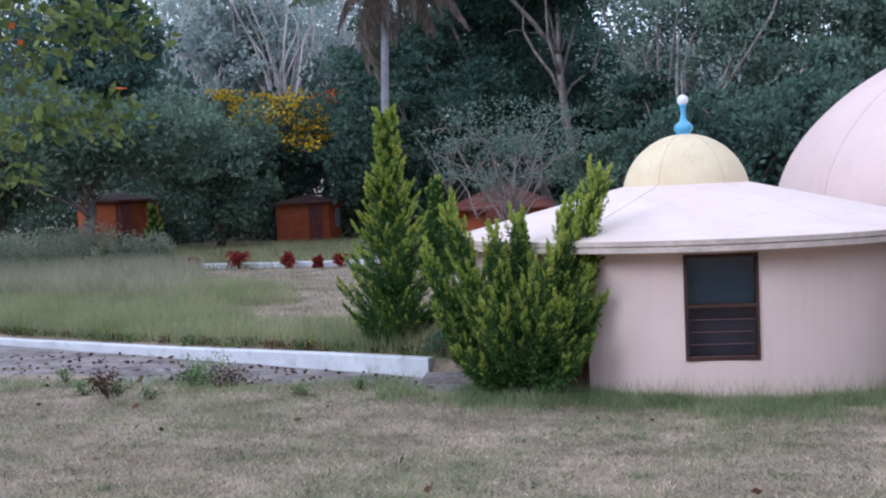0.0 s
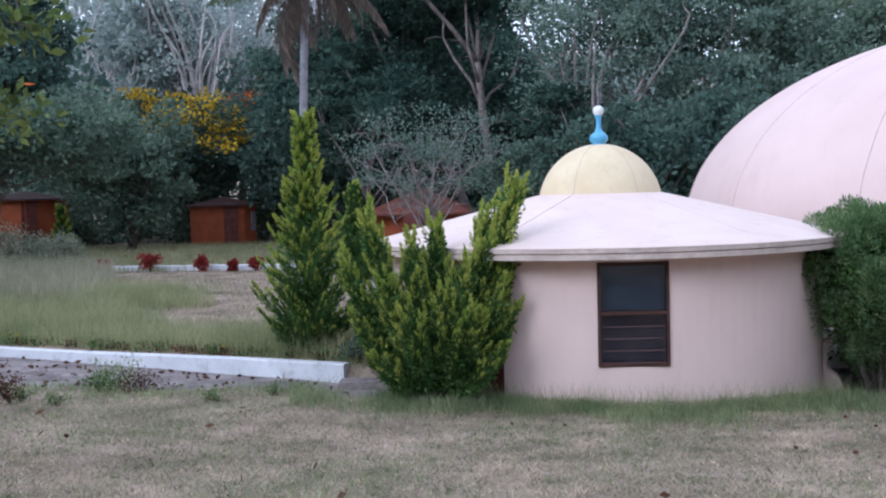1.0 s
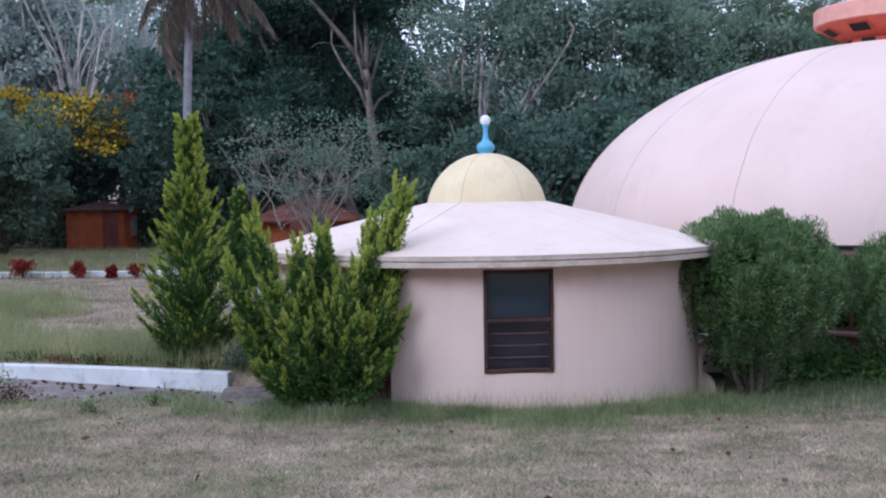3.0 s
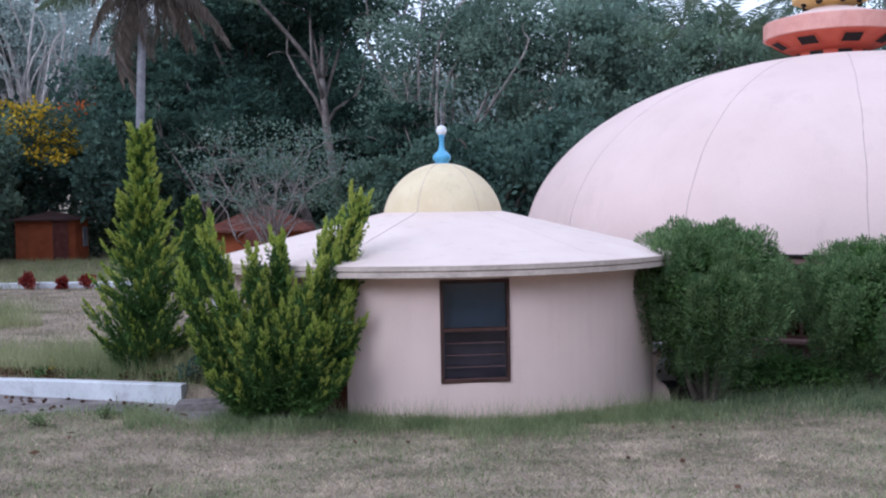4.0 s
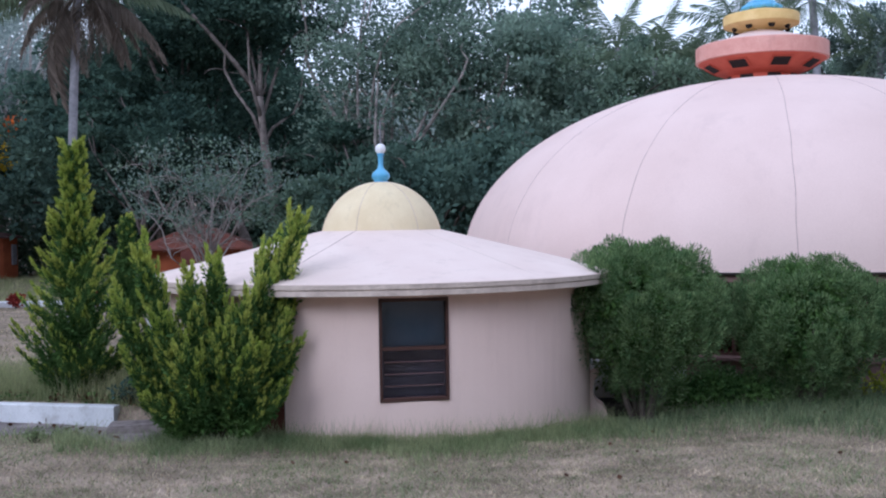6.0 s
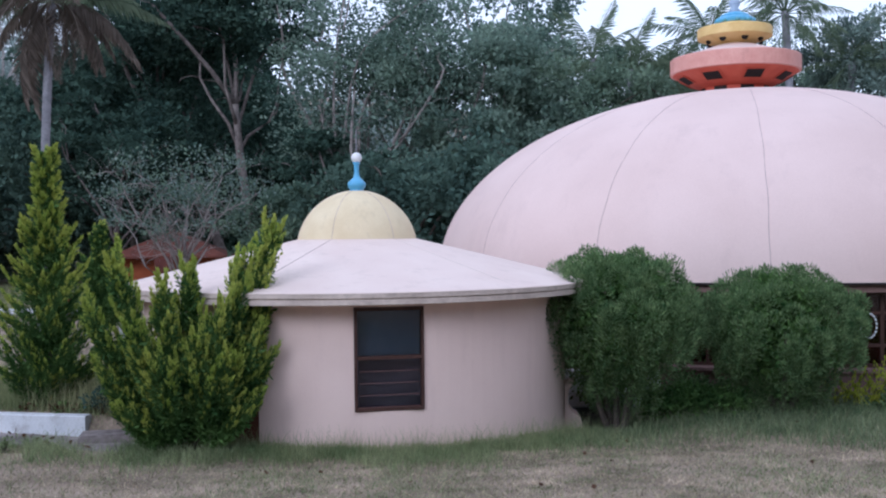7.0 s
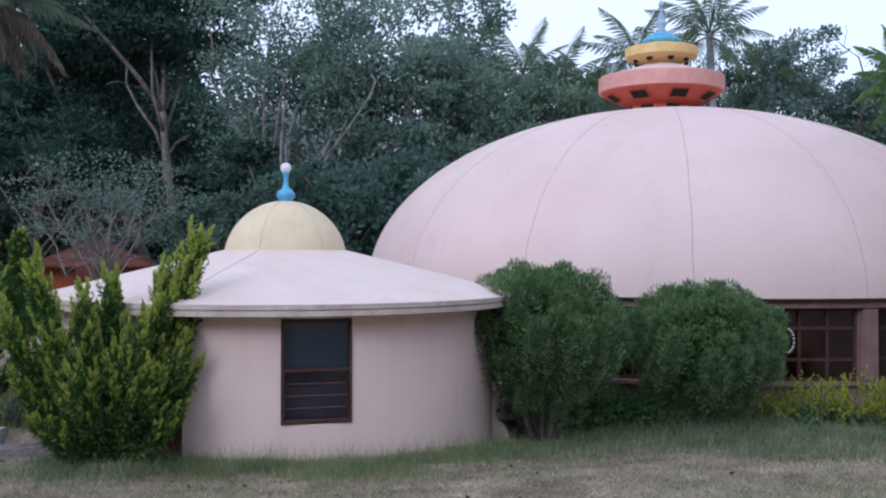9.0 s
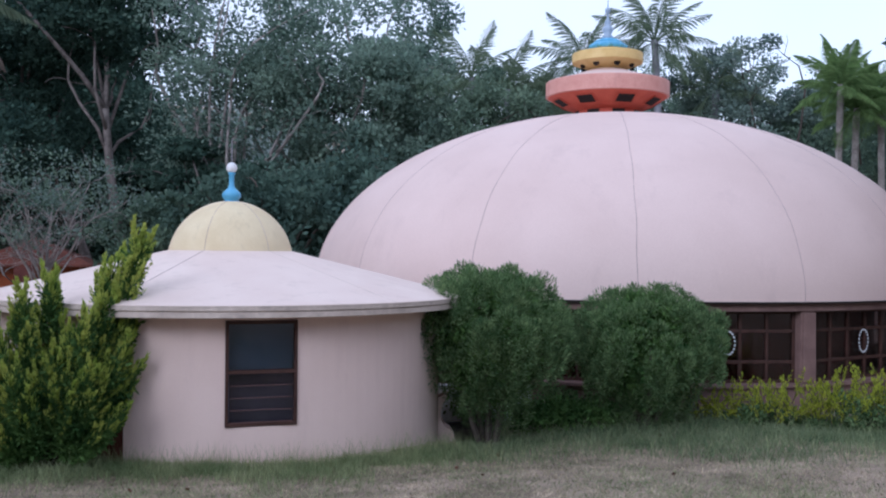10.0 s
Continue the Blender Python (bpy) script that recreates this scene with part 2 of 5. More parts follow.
def arc_block(bm, r0, r1, a0, a1, z0, z1, step=3.0):
    """A solid piece of a round wall."""
    n = max(1, int(abs(a1 - a0) / step))
    rings = []
    for i in range(n + 1):
        a = radians(a0 + (a1 - a0) * i / n)
        s, c = math.sin(a), -math.cos(a)
        rings.append([bm.verts.new((r * s, r * c, z)) for r, z in ((r0, z0), (r1, z0), (r1, z1), (r0, z1))])
    for i in range(n):
        p, q = rings[i], rings[i + 1]
        for j in range(4):
            bm.faces.new((p[j], q[j], q[(j + 1) % 4], p[(j + 1) % 4]))
    bm.faces.new(rings[0][::-1])
    bm.faces.new(rings[-1])


def tube_mesh(paths, sides=6):
    """paths: lists of (point, radius). Returns verts and faces of tapered tubes."""
    verts, faces = [], []
    for path in paths:
        base = len(verts)
        for i, (p, r) in enumerate(path):
            q = path[min(i + 1, len(path) - 1)][0] - path[max(i - 1, 0)][0]
            d = q.normalized() if q.length > 1e-6 else Vector((0, 0, 1))
            u = d.orthogonal().normalized()
            w = d.cross(u)
            for k in range(sides):
                a = 2 * math.pi * k / sides
                verts.append(p + (u * math.cos(a) + w * math.sin(a)) * r)
        for i in range(len(path) - 1):
            for k in range(sides):
                a, b = base + i * sides + k, base + i * sides + (k + 1) % sides
                faces.append((a, b, b + sides, a + sides))
        faces.append(tuple(base + k for k in range(sides))[::-1])
        faces.append(tuple(base + (len(path) - 1) * sides + k for k in range(sides)))
    return verts, faces


def polar(az, d, z=0.0):
    """A place by its bearing from the camera (degrees, to the right of +y) and distance."""
    return Vector((d * math.sin(radians(az)), d * math.cos(radians(az)), z))


# the site falls away from the camera: places given by at() are laid out in this tilted plane
SITE = Matrix(((0.9996, 0.0, 0.0293), (-0.0012, 0.9992, 0.0392), (-0.0293, -0.0392, 0.9988)))


def at(az, d, z=0.0):
    """Like polar(), in the tilted plane of the site."""
    p = SITE @ polar(az, d, z - EYE)
    return Vector((p.x, p.y, p.z + EYE))


def rise(az, d, top):
    """The height of a point given over the eye's level in the plane of the site."""
    return at(az, d, EYE + top).z


def drop(x, y):
    """How far the site lies below a level plane."""
    near = np.minimum(1.0, 110.0 / np.maximum(np.hypot(x, y), 1.0))
    return -(0.0293 * x + 0.0392 * y) * near


def smooth(v, a, b):
    t = np.clip((v - a) / (b - a), 0, 1)
    return t * t * (3 - 2 * t)


# ---- ground: one sheet, lawn, terrace behind the kerb, wooded slope, far hill ----
KERB_A, KERB_DIR, KERB_BACK = Vector((-0.32, 13.25, 0)), Vector((-0.854, 0.52, 0)), Vector((0.52, 0.854, 0))


def ground_z(x, y):
    x, y = np.asarray(x, float), np.asarray(y, float)
    d = np.hypot(x, y)
    lawn = -0.40 * smooth(y, 1.0, 11.0) + 0.16 * smooth(x, 7.4, 10.5) - 0.06 * smooth(x, 0.5, 2.0) * smooth(y, 9.0, 11.5) * (1 - smooth(x, 7.0, 8.5))
    lawn = lawn - 0.24 * np.exp(-((x - 6.15) ** 2 + (y - 13.3) ** 2) / 1.3)
    s = (x - KERB_A.x) * KERB_BACK.x + (y - KERB_A.y) * KERB_BACK.y
    back = -0.12 + 0.0398 * np.clip(s, 0, 47) + 0.06 * np.clip(s - 47, 0, 120)
    al = (x - KERB_A.x) * KERB_DIR.x + (y - KERB_A.y) * KERB_DIR.y
    back = back - 0.08 * smooth(al, 0.0, 8.0) * (1 - smooth(s, 1.0, 6.0))
    terrace = lawn + (back - lawn) * smooth(s, 0.06, 0.16)
    side = smooth(x, 0.12, 0.42) * (1 - smooth(y, 30, 46))
    z = terrace + (lawn - terrace) * side
    z = z + 60 * smooth(d, 170, 460) * (1 - 0.75 * smooth(x / np.maximum(d, 1.0), 0.3, 0.5))
    return z + drop(x, y) + 0.012 * np.sin(x * 2.1 + y) * np.sin(y * 1.7 - x * 0.6) * smooth(d, 2, 5)


def gz(x, y):
    return float(ground_z(x, y))


angles = np.concatenate([np.arange(-30, 56, 0.3), np.arange(56, 330, 3.0)])
radii = np.concatenate([[0.001], np.geomspace(0.6, 10, 40)[:-1], np.arange(10, 22, 0.14), np.geomspace(22, 90, 60), np.geomspace(95, 2500, 40)])
A, R = np.meshgrid(np.radians(angles), radii)
gx, gy = R * np.sin(A), R * np.cos(A) - 0.7
gverts = np.stack([gx, gy, ground_z(gx, gy)], -1).reshape(-1, 3)
na, nr = len(angles), len(radii)
gfaces = [(i * na + j, i * na + (j + 1) % na, (i + 1) * na + (j + 1) % na, (i + 1) * na + j) for i in range(nr - 1) for j in range(na)]
M_GROUND = material("lawn_soil", (0.15, 0.12, 0.085), (0.41, 0.325, 0.255), 0.95, 1.1, 22, 0.6, where="Object")
ground = raw("ground", gverts, gfaces, M_GROUND, smooth=True)
tagged(ground, "dry trampled lawn rising to a grassy terrace", "ground", kind="structure")


# ---- small round pavilion ----
PAV_AZ, PAV_D = 13.94, 15.0
pav = new("round_pavilion")
pav.matrix_world = Matrix.Translation(polar(PAV_AZ, PAV_D, EYE)) @ pose(0, 0, 0, 0, 0, -PAV_AZ)
tagged(pav, "round pale pink pavilion with conical roof and small cupola", "building")
RW, WZ0, WZ1 = 3.15, -3.05, -0.69
W_A0, W_A1, W_Z0, W_Z1 = -1.0, 14.8, -2.137, -0.862
bm = bmesh.new()
arc_block(bm, RW - 0.2, RW, -23.0, W_A0, WZ0, WZ1)
arc_block(bm, RW - 0.2, RW, W_A1, 300.0, WZ0, WZ1)
arc_block(bm, RW - 0.2, RW, W_A0, W_A1, WZ0, W_Z0)
arc_block(bm, RW - 0.2, RW, W_A0, W_A1, W_Z1, WZ1)
arc_block(bm, RW - 0.2, RW, 300.0, 337.0, -1.0, WZ1)
wall = part("wall", bm, M_WALL, pav, "smooth painted plaster wall with faint stains")
part("floor_slab", lathe([(0.01, -2.75), (RW - 0.2, -2.75), (RW - 0.2, -2.83), (0.01, -2.83)], 48), M_INSIDE, pav)
# doorway left of the cypress, a maroon plank door set back in it
bm = bmesh.new()
arc_block(bm, RW - 0.16, RW - 0.11, 300.3, 336.7, -2.8, -1.0)
door = part("door", bm, M_DOOR, pav, "maroon wooden door behind the cypress")
for k in range(7):
    a = radians(303 + k * 5.5)
    part("plank", boxed(-0.11, 0.11, -0.02, 0.012, -2.7, -1.05, Matrix.Translation(((RW - 0.10) * math.sin(a), -(RW - 0.10) * math.cos(a), 0)) @ pose(0, 0, 0, 0, 0, math.degrees(a)), 0.006), M_DOOR, door)
# roof shell with a two-step fascia
RE = 3.52
roof = part("roof", lathe([(0.80, -0.012), (0.95, -0.046), (1.6, -0.205), (2.5, -0.425), (3.1, -0.572), (RE - 0.02, -0.662), (RE, -0.668), (RE, -0.676), (RE - 0.06, -0.68), (0.6, -0.12)], 120, True), M_ROOF, pav, "pale pink cement cone roof", True)
part("fascia", lathe([(RE - 0.05, -0.678), (RE + 0.004, -0.678), (RE + 0.004, -0.728), (RE - 0.022, -0.731), (RE - 0.022, -0.740), (RE - 0.006, -0.744), (RE - 0.006, -0.808), (RE - 0.012, -0.814), (RE - 0.16, -0.814), (RE - 0.16, -0.69)], 120, True), M_FASCIA, pav, "weathered grey-beige double fascia board")
part("soffit", lathe([(RE - 0.16, -0.75), (RE - 0.16, -0.78), (RW - 0.22, -0.735), (RW - 0.22, -0.705)], 96, True), M_WALL, pav)


def seam_on(profile, phi, r, name, parent, mat, lift=0.0):
    a = radians(phi)
    pts = [(Vector((q * math.sin(a + 0.0012 * math.sin(i * 0.9)), -q * math.cos(a + 0.0012 * math.sin(i * 0.9)), z + lift)), r) for i, (q, z) in enumerate(profile)]
    v, f = tube_mesh([pts], 5)
    return raw(name, v, f, mat, parent)


CONE = [(0.93, -0.041), (1.27, -0.124), (1.6, -0.205), (2.05, -0.315), (2.5, -0.425), (2.8, -0.4985), (3.1, -0.572), (3.5, -0.664)]
for k in range(6):
    seam_on(CONE, -24 + 60 * k, 0.006, "roof_joint", roof, M_SEAM if k == 0 else M_FASCIA, 0.0 if k == 0 else -0.003)
# cupola: a cap of a sphere
CAP_R, CAP_H, CAP_Z = 0.91, 0.755, -0.045
CR = (CAP_R ** 2 + CAP_H ** 2) / (2 * CAP_H)
cap = []
for i in range(19):
    t = math.acos((CR - CAP_H) / CR) * (1 - i / 18)
    cap.append((max(CR * math.sin(t), 0.001), CAP_Z + CR * math.cos(t) - (CR - CAP_H)))
cupola = part("cupola", lathe(cap, 64), M_YELLOW, pav, "pale yellow cupola with thin joints", True)
for k in range(6):
    seam_on(cap[:-1], -24 + 60 * k, 0.005, "cupola_joint", cupola, M_FASCIA, 0.0)
fin = part("finial", lathe([(0.001, 0.685), (0.11, 0.685), (0.125, 0.700), (0.10, 0.715), (0.105, 0.725), (0.135, 0.765), (0.142, 0.800), (0.13, 0.835), (0.095, 0.870), (0.055, 0.905), (0.04, 0.955), (0.037, 1.025), (0.042, 1.105), (0.06, 1.130), (0.045, 1.145), (0.001, 1.145)], 28), M_BLUE, pav, "sky-blue turned finial", True)
part("ball", lathe([(max(0.001, 0.082 * math.sin(math.pi * i / 12)), 1.21 - 0.082 * math.cos(math.pi * i / 12)) for i in range(13)], 24), M_WHITE, fin, "white ball", True)
part("rod", lathe([(0.001, 1.285), (0.011, 1.285), (0.008, 1.655), (0.001, 1.655)], 8), M_BARK_PALM, fin, "thin grey rod")
# window, flat in the round wall
wm = pose(0, 0, 0, 0, 0, (W_A0 + W_A1) / 2) @ Matrix.Translation((0, -(RW * math.cos(radians((W_A1 - W_A0) / 2)) - 0.005), 0))
hw = RW * math.sin(radians((W_A1 - W_A0) / 2)) - 0.002
win = new("window")
win.parent = pav
win.matrix_basis = wm
win["label"] = "brown wooden window, fixed pane over glass louvres"
part("jamb", boxed(-hw, -hw + 0.036, -0.035, 0.07, W_Z0, W_Z1, None, 0.005), M_FRAME, win)
part("jamb", boxed(hw - 0.036, hw, -0.035, 0.07, W_Z0, W_Z1, None, 0.005), M_FRAME, win)
part("sill", boxed(-hw + 0.036, hw - 0.036, -0.04, 0.07, W_Z0, W_Z0 + 0.045, None, 0.005), M_FRAME, win)
part("head", boxed(-hw + 0.036, hw - 0.036, -0.035, 0.07, W_Z1 - 0.045, W_Z1, None, 0.005), M_FRAME, win)
W_MID = -1.482
part("transom", boxed(-hw + 0.036, hw - 0.036, -0.045, 0.06, W_MID - 0.022, W_MID + 0.022, None, 0.005), M_FRAME, win)
part("pane", boxed(-hw + 0.036, hw - 0.036, 0.015, 0.021, W_MID + 0.022, W_Z1 - 0.045), M_GLASS, win, "bluish tinted pane")
# sheet added behind the glass; its colour holds the pane's sky reflection
part("backing_sheet", boxed(-hw + 0.02, hw - 0.02, 0.13, 0.14, W_Z0, W_Z1), M_BACKING, win, "added sheet, the pane's sky reflection put into its blue")
lz = (W_MID - 0.022 - (W_Z0 + 0.045)) / 4
for k in range(4):
    zc = W_Z0 + 0.045 + lz * (k + 0.5)
    part("louvre", boxed(-hw + 0.05, hw - 0.05, -0.003, 0.003, -lz * 0.54, lz * 0.54, Matrix.Translation((0, 0.012, zc)) @ pose(0, 0, 0, 12, 0, 0)), M_GLASS_DIM, win, "tilted glass louvre")
    part("louvre_clip", boxed(-hw + 0.05, hw - 0.05, -0.012, -0.006, zc - lz * 0.5, zc - lz * 0.5 + 0.008), M_CLIP, win)

# ---- large dome hall ----
HALL_AZ, HALL_D, HA, HH = 36.1, 24.0, 7.16, 4.13
hall = new("dome_hall")
hall.matrix_world = Matrix.Translation(polar(HALL_AZ, HALL_D, EYE - 0.878)) @ pose(0, 0, 0, 0, 0, -HALL_AZ)
tagged(hall, "large pink domed hall with a tiered lantern on top", "building")
arc = [(HA * math.cos(math.pi / 2 * i / 40), 0.04 + HH * math.sin(math.pi / 2 * i / 40)) for i in range(40)] + [(0.02, 0.04 + HH)]
dome = part("dome", lathe(arc, 180), M_DOME, hall, "pale pink painted cement dome with thin joints", True)
for k in range(15):
    seam_on(arc[:-2], 3.5 + 24 * k, 0.006, "dome_joint", dome, M_SEAM, 0.0)
part("rim", lathe([(HA - 0.1, 0.045), (HA + 0.01, 0.045), (HA + 0.01, 0.01), (HA - 0.1, 0.01)], 180, True), M_SHADE, hall, "dark maroon drip edge")
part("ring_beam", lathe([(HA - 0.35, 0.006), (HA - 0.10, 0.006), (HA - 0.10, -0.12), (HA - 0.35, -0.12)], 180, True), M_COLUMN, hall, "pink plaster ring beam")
part("ceiling_disc", lathe([(HA - 0.36, -0.02), (0.02, -0.02)], 90), M_INSIDE, hall)
part("floor_slab", lathe([(HA - 0.3, -1.75), (0.02, -1.75)], 90), M_INSIDE, hall)
SILL = -1.39
# drum added inside the hall to block light through its windows
part("blackout_drum", lathe([(HA - 1.3, -1.75), (HA - 1.3, -0.02)], 90), M_DOOR, hall, "maroon drum added to keep the windows dark")
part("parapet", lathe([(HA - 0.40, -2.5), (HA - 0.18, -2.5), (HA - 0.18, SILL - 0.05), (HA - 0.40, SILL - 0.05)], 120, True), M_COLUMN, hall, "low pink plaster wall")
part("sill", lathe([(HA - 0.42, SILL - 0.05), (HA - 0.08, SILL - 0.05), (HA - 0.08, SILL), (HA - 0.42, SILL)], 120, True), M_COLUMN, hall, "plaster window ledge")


def share(name, me, parent, m, label=""):
    ob = new(name, me)
    ob.parent = parent
    ob.matrix_basis = m
    if label:
        ob["label"] = label
    return ob


def mesh_of(name, bm, mat):
    me = bpy.data.meshes.new(name)
    bm.to_mesh(me)
    bm.free()
    me.materials.append(mat)
    return me


bm = bmesh.new()
box(bm, -0.155, 0.155, -0.16, 0.16, SILL - 0.004, -0.118, None, 0.03)
for v in bm.verts:
    v.co.x *= 1.0 + 0.12 * (v.co.z + 0.12) / (SILL + 0.12)
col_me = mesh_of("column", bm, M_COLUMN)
RG = HA - 0.27
bay = 2 * RG * math.sin(radians(12))
gw = bay / 2 - 0.17
v_me = mesh_of("mullion", boxed(-0.028, 0.028, -0.035, 0.035, SILL, -0.12, None, 0.004), M_FRAME)
h_me = mesh_of("rail", boxed(-gw, gw, -0.03, 0.03, -0.028, 0.028, None, 0.004), M_FRAME)
g_me = mesh_of("pane", boxed(-gw, gw, -0.003, 0.003, SILL, -0.12), M_GLASS_DIM)
for k in range(15):
    phi = 5.0 + 24 * k
    a = radians(phi)
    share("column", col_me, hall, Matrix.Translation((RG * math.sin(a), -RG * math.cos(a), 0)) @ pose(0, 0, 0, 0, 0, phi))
    b = radians(phi + 12)
    rb = RG * math.cos(radians(12))
    wob = new("window")
    wob.parent = hall
    wob.matrix_basis = Matrix.Translation((rb * math.sin(b), -rb * math.cos(b), 0)) @ pose(0, 0, 0, 0, 0, phi + 12)
    wob["label"] = "brown-framed dark window"
    share("pane", g_me, wob, Matrix.Identity(4))
    for j in range(6):
        share("mullion", v_me, wob, Matrix.Translation((-gw + 0.03 + (2 * gw - 0.06) * j / 5, 0, 0)))
    for z in (-0.15, -0.48, -1.02, SILL + 0.03):
        share("rail", h_me, wob, Matrix.Translation((0, 0, z)))
# lantern on the crown of the dome
lan = new("lantern")
lan.parent = hall
lan.location = (-0.15, 0, -0.165)
lan.scale = (0.965, 0.965, 0.965)
lan["label"] = "tiered lantern in coral, ochre and blue"
part("drum", lathe([(0.80, 4.3), (0.80, 4.60), (1.0, 4.68), (1.44, 4.93), (1.50, 4.97)], 72), M_RED, lan, "red flared drum")
part("coral_ring", lathe([(1.44, 4.955), (1.52, 4.955), (1.54, 4.97), (1.54, 5.31), (1.52, 5.33), (1.44, 5.33)], 96, True), M_CORAL, lan, "coral pink ring")
part("lower_cap", lathe([(1.46, 5.325), (1.0, 5.47), (0.60, 5.60), (0.44, 5.66)], 72), M_DOME, lan, "faded pink cone cap", True)
part("upper_drum", lathe([(0.44, 5.62), (0.46, 5.68), (0.84, 5.82), (0.88, 5.84)], 64), M_GOLD, lan, "ochre flared drum")
part("ochre_ring", lathe([(0.80, 5.825), (0.87, 5.825), (0.885, 5.84), (0.885, 6.05), (0.87, 6.065), (0.80, 6.065)], 80, True), M_GOLD, lan, "ochre ring")
part("upper_cap", lathe([(0.83, 6.06), (0.5, 6.14), (0.42, 6.18)], 64), M_GOLD, lan, "", True)
part("blue_cap", lathe([(0.40, 6.16), (0.46, 6.19), (0.475, 6.25), (0.45, 6.30), (0.37, 6.33), (0.35, 6.38), (0.26, 6.43), (0.13, 6.46), (0.001, 6.465)], 12), M_BLUE, lan, "blue faceted cap")
part("spire", lathe([(0.12, 6.44), (0.15, 6.50), (0.08, 6.56), (0.14, 6.66), (0.13, 6.74), (0.06, 6.80), (0.09, 6.86), (0.03, 6.98), (0.02, 7.10), (0.07, 7.14), (0.07, 7.20), (0.02, 7.25), (0.008, 7.5), (0.001, 7.5)], 16), M_SPIRE, lan, "pale grey-blue spire", True)
hole = mesh_of("vent", boxed(-0.21, 0.21, -0.012, 0.012, -0.15, 0.15, None, 0.01), M_SHADE)
lip = mesh_of("vent_frame", boxed(-0.25, 0.25, -0.008, 0.008, -0.185, 0.185, None, 0.008), M_RED)
low_hole = mesh_of("low_vent", boxed(-0.16, 0.16, -0.012, 0.012, -0.09, 0.09, None, 0.01), M_SHADE)
hole_s = mesh_of("round_vent", lathe([(0.075, -0.03), (0.075, 0.03), (0.001, 0.03)], 14), M_SHADE)
for k in range(8):
    phi = k * 45 + 21
    a = radians(phi)
    tilt = Matrix.Translation((1.21 * math.sin(a), -1.21 * math.cos(a), 4.795)) @ pose(0, 0, 0, 0, 0, phi) @ pose(0, 0, 0, 60, 0, 0)
    share("vent_frame", lip, lan, tilt)
    share("vent", hole, lan, tilt @ Matrix.Translation((0, -0.006, 0)), "dark grille")
    share("low_vent", low_hole, lan, Matrix.Translation((0.805 * math.sin(a), -0.805 * math.cos(a), 4.50)) @ pose(0, 0, 0, 0, 0, phi))
    share("round_vent", hole_s, lan, Matrix.Translation((0.66 * math.sin(a), -0.66 * math.cos(a), 5.752)) @ pose(0, 0, 0, 0, 0, phi) @ pose(0, 0, 0, 110, 0, 0))
bulb = mesh_of("bulb", lathe([(max(0.001, 0.075 * math.sin(math.pi * i / 8)), -0.06 * math.cos(math.pi * i / 8)) for i in range(9)], 12), M_BLUE)
for k in range(10):
    a = radians(k * 36 + 8)
    share("bulb", bulb, lan, Matrix.Translation((0.43 * math.sin(a), -0.43 * math.cos(a), 6.235)))
# oval ornaments of white beads hung inside two windows
bead = mesh_of("bead", boxed(-0.015, 0.015, -0.008, 0.008, -0.023, 0.023, None, 0.006), M_LIME)
for az, slope in ((42.62, -0.089), (49.68, -0.0813)):
    orn = new("oval_ornament")
    off = radians(az - HALL_AZ)
    face = radians(17.0 if az < 45 else 41.0)
    dist = (HALL_D * math.cos(face) - RG * math.cos(radians(12)) - 0.07) / math.cos(face + off)
    orn.matrix_world = Matrix.Translation(polar(az, dist, EYE + dist * slope)) @ pose(0, 0, 0, 0, 0, math.degrees(face) - HALL_AZ)
    tagged(orn, "oval ring of white beads on the dark window", "ornament", "window ornaments")
    for j in range(18):
        a = 2 * math.pi * j / 18
        share("bead", bead, orn, Matrix.Translation((0.13 * math.sin(a), 0, 0.205 * math.cos(a))) @ pose(0, 0, 0, 0, math.degrees(a), 0) @ pose(0, 0, 0, 0, 90, 0))

# ---- kerb, path, steps ----
def along(s, off=0.0, z=0.0):
    v = KERB_A + KERB_DIR * s + KERB_BACK * off
    return Vector((v.x, v.y, z))


bm = bmesh.new()
prev = None
for i in range(61):
    s = i * 0.5
    top = -0.105 + 0.008 * math.sin(s * 0.9) - 0.15 * min(s / 9, 1) + float(drop(along(s).x, along(s).y))
    ring = [bm.verts.new(along(s, o, z)) for o, z in ((0, top - 0.5), (0, top - 0.015), (0.015, top), (0.15, top), (0.15, top - 0.5))]
    if prev:
        for j in range(4):
            bm.faces.new((prev[j], prev[j + 1], ring[j + 1], ring[j]))
    else:
        bm.faces.new(ring)
    prev = ring
bmesh.ops.recalc_face_normals(bm, faces=bm.faces)
kerb = part("kerb", bm, M_LIME)
tagged(kerb, "whitewashed low concrete kerb beside the path", "kerb", kind="structure")
verts, faces = [], []
for i in range(40):
    s = i * 0.8 - 1.6
    wide = 0.8 + 3.9 * min(1, max(0, s / 9.0)) + 0.25 * math.sin(i * 1.3)
    for o, z in ((-0.004 if s > 0 else 0.5, -0.36 if s > 0 else -0.37), (-wide * 0.5, -0.376), (-wide, -0.387)):
        v = along(s, o)
        h = gz(v.x, v.y) if o < 0 else -0.40 + float(drop(v.x, v.y))
        verts.append(Vector((v.x, v.y, h + (0.03 if o > -0.3 else 0.02 if o > -wide * 0.9 else -0.03))))
    if i:
        k = len(verts)
        faces += [(k - 6, k - 3, k - 2, k - 5), (k - 5, k - 2, k - 1, k - 4)]
path = raw("path", verts, faces, M_CONCRETE)
tagged(path, "worn grey concrete path scattered with dead leaves", "path", kind="structure")
step = part("step", boxed(-0.45, 0.45, -0.2, 0.2, -0.2, 0.0, Matrix.Translation((0.07, 12.9, -0.78)) @ pose(0, 0, 0, 0, 0, -6), 0.02), M_CONCRETE)
tagged(step, "grey concrete step at the end of the kerb", "step")
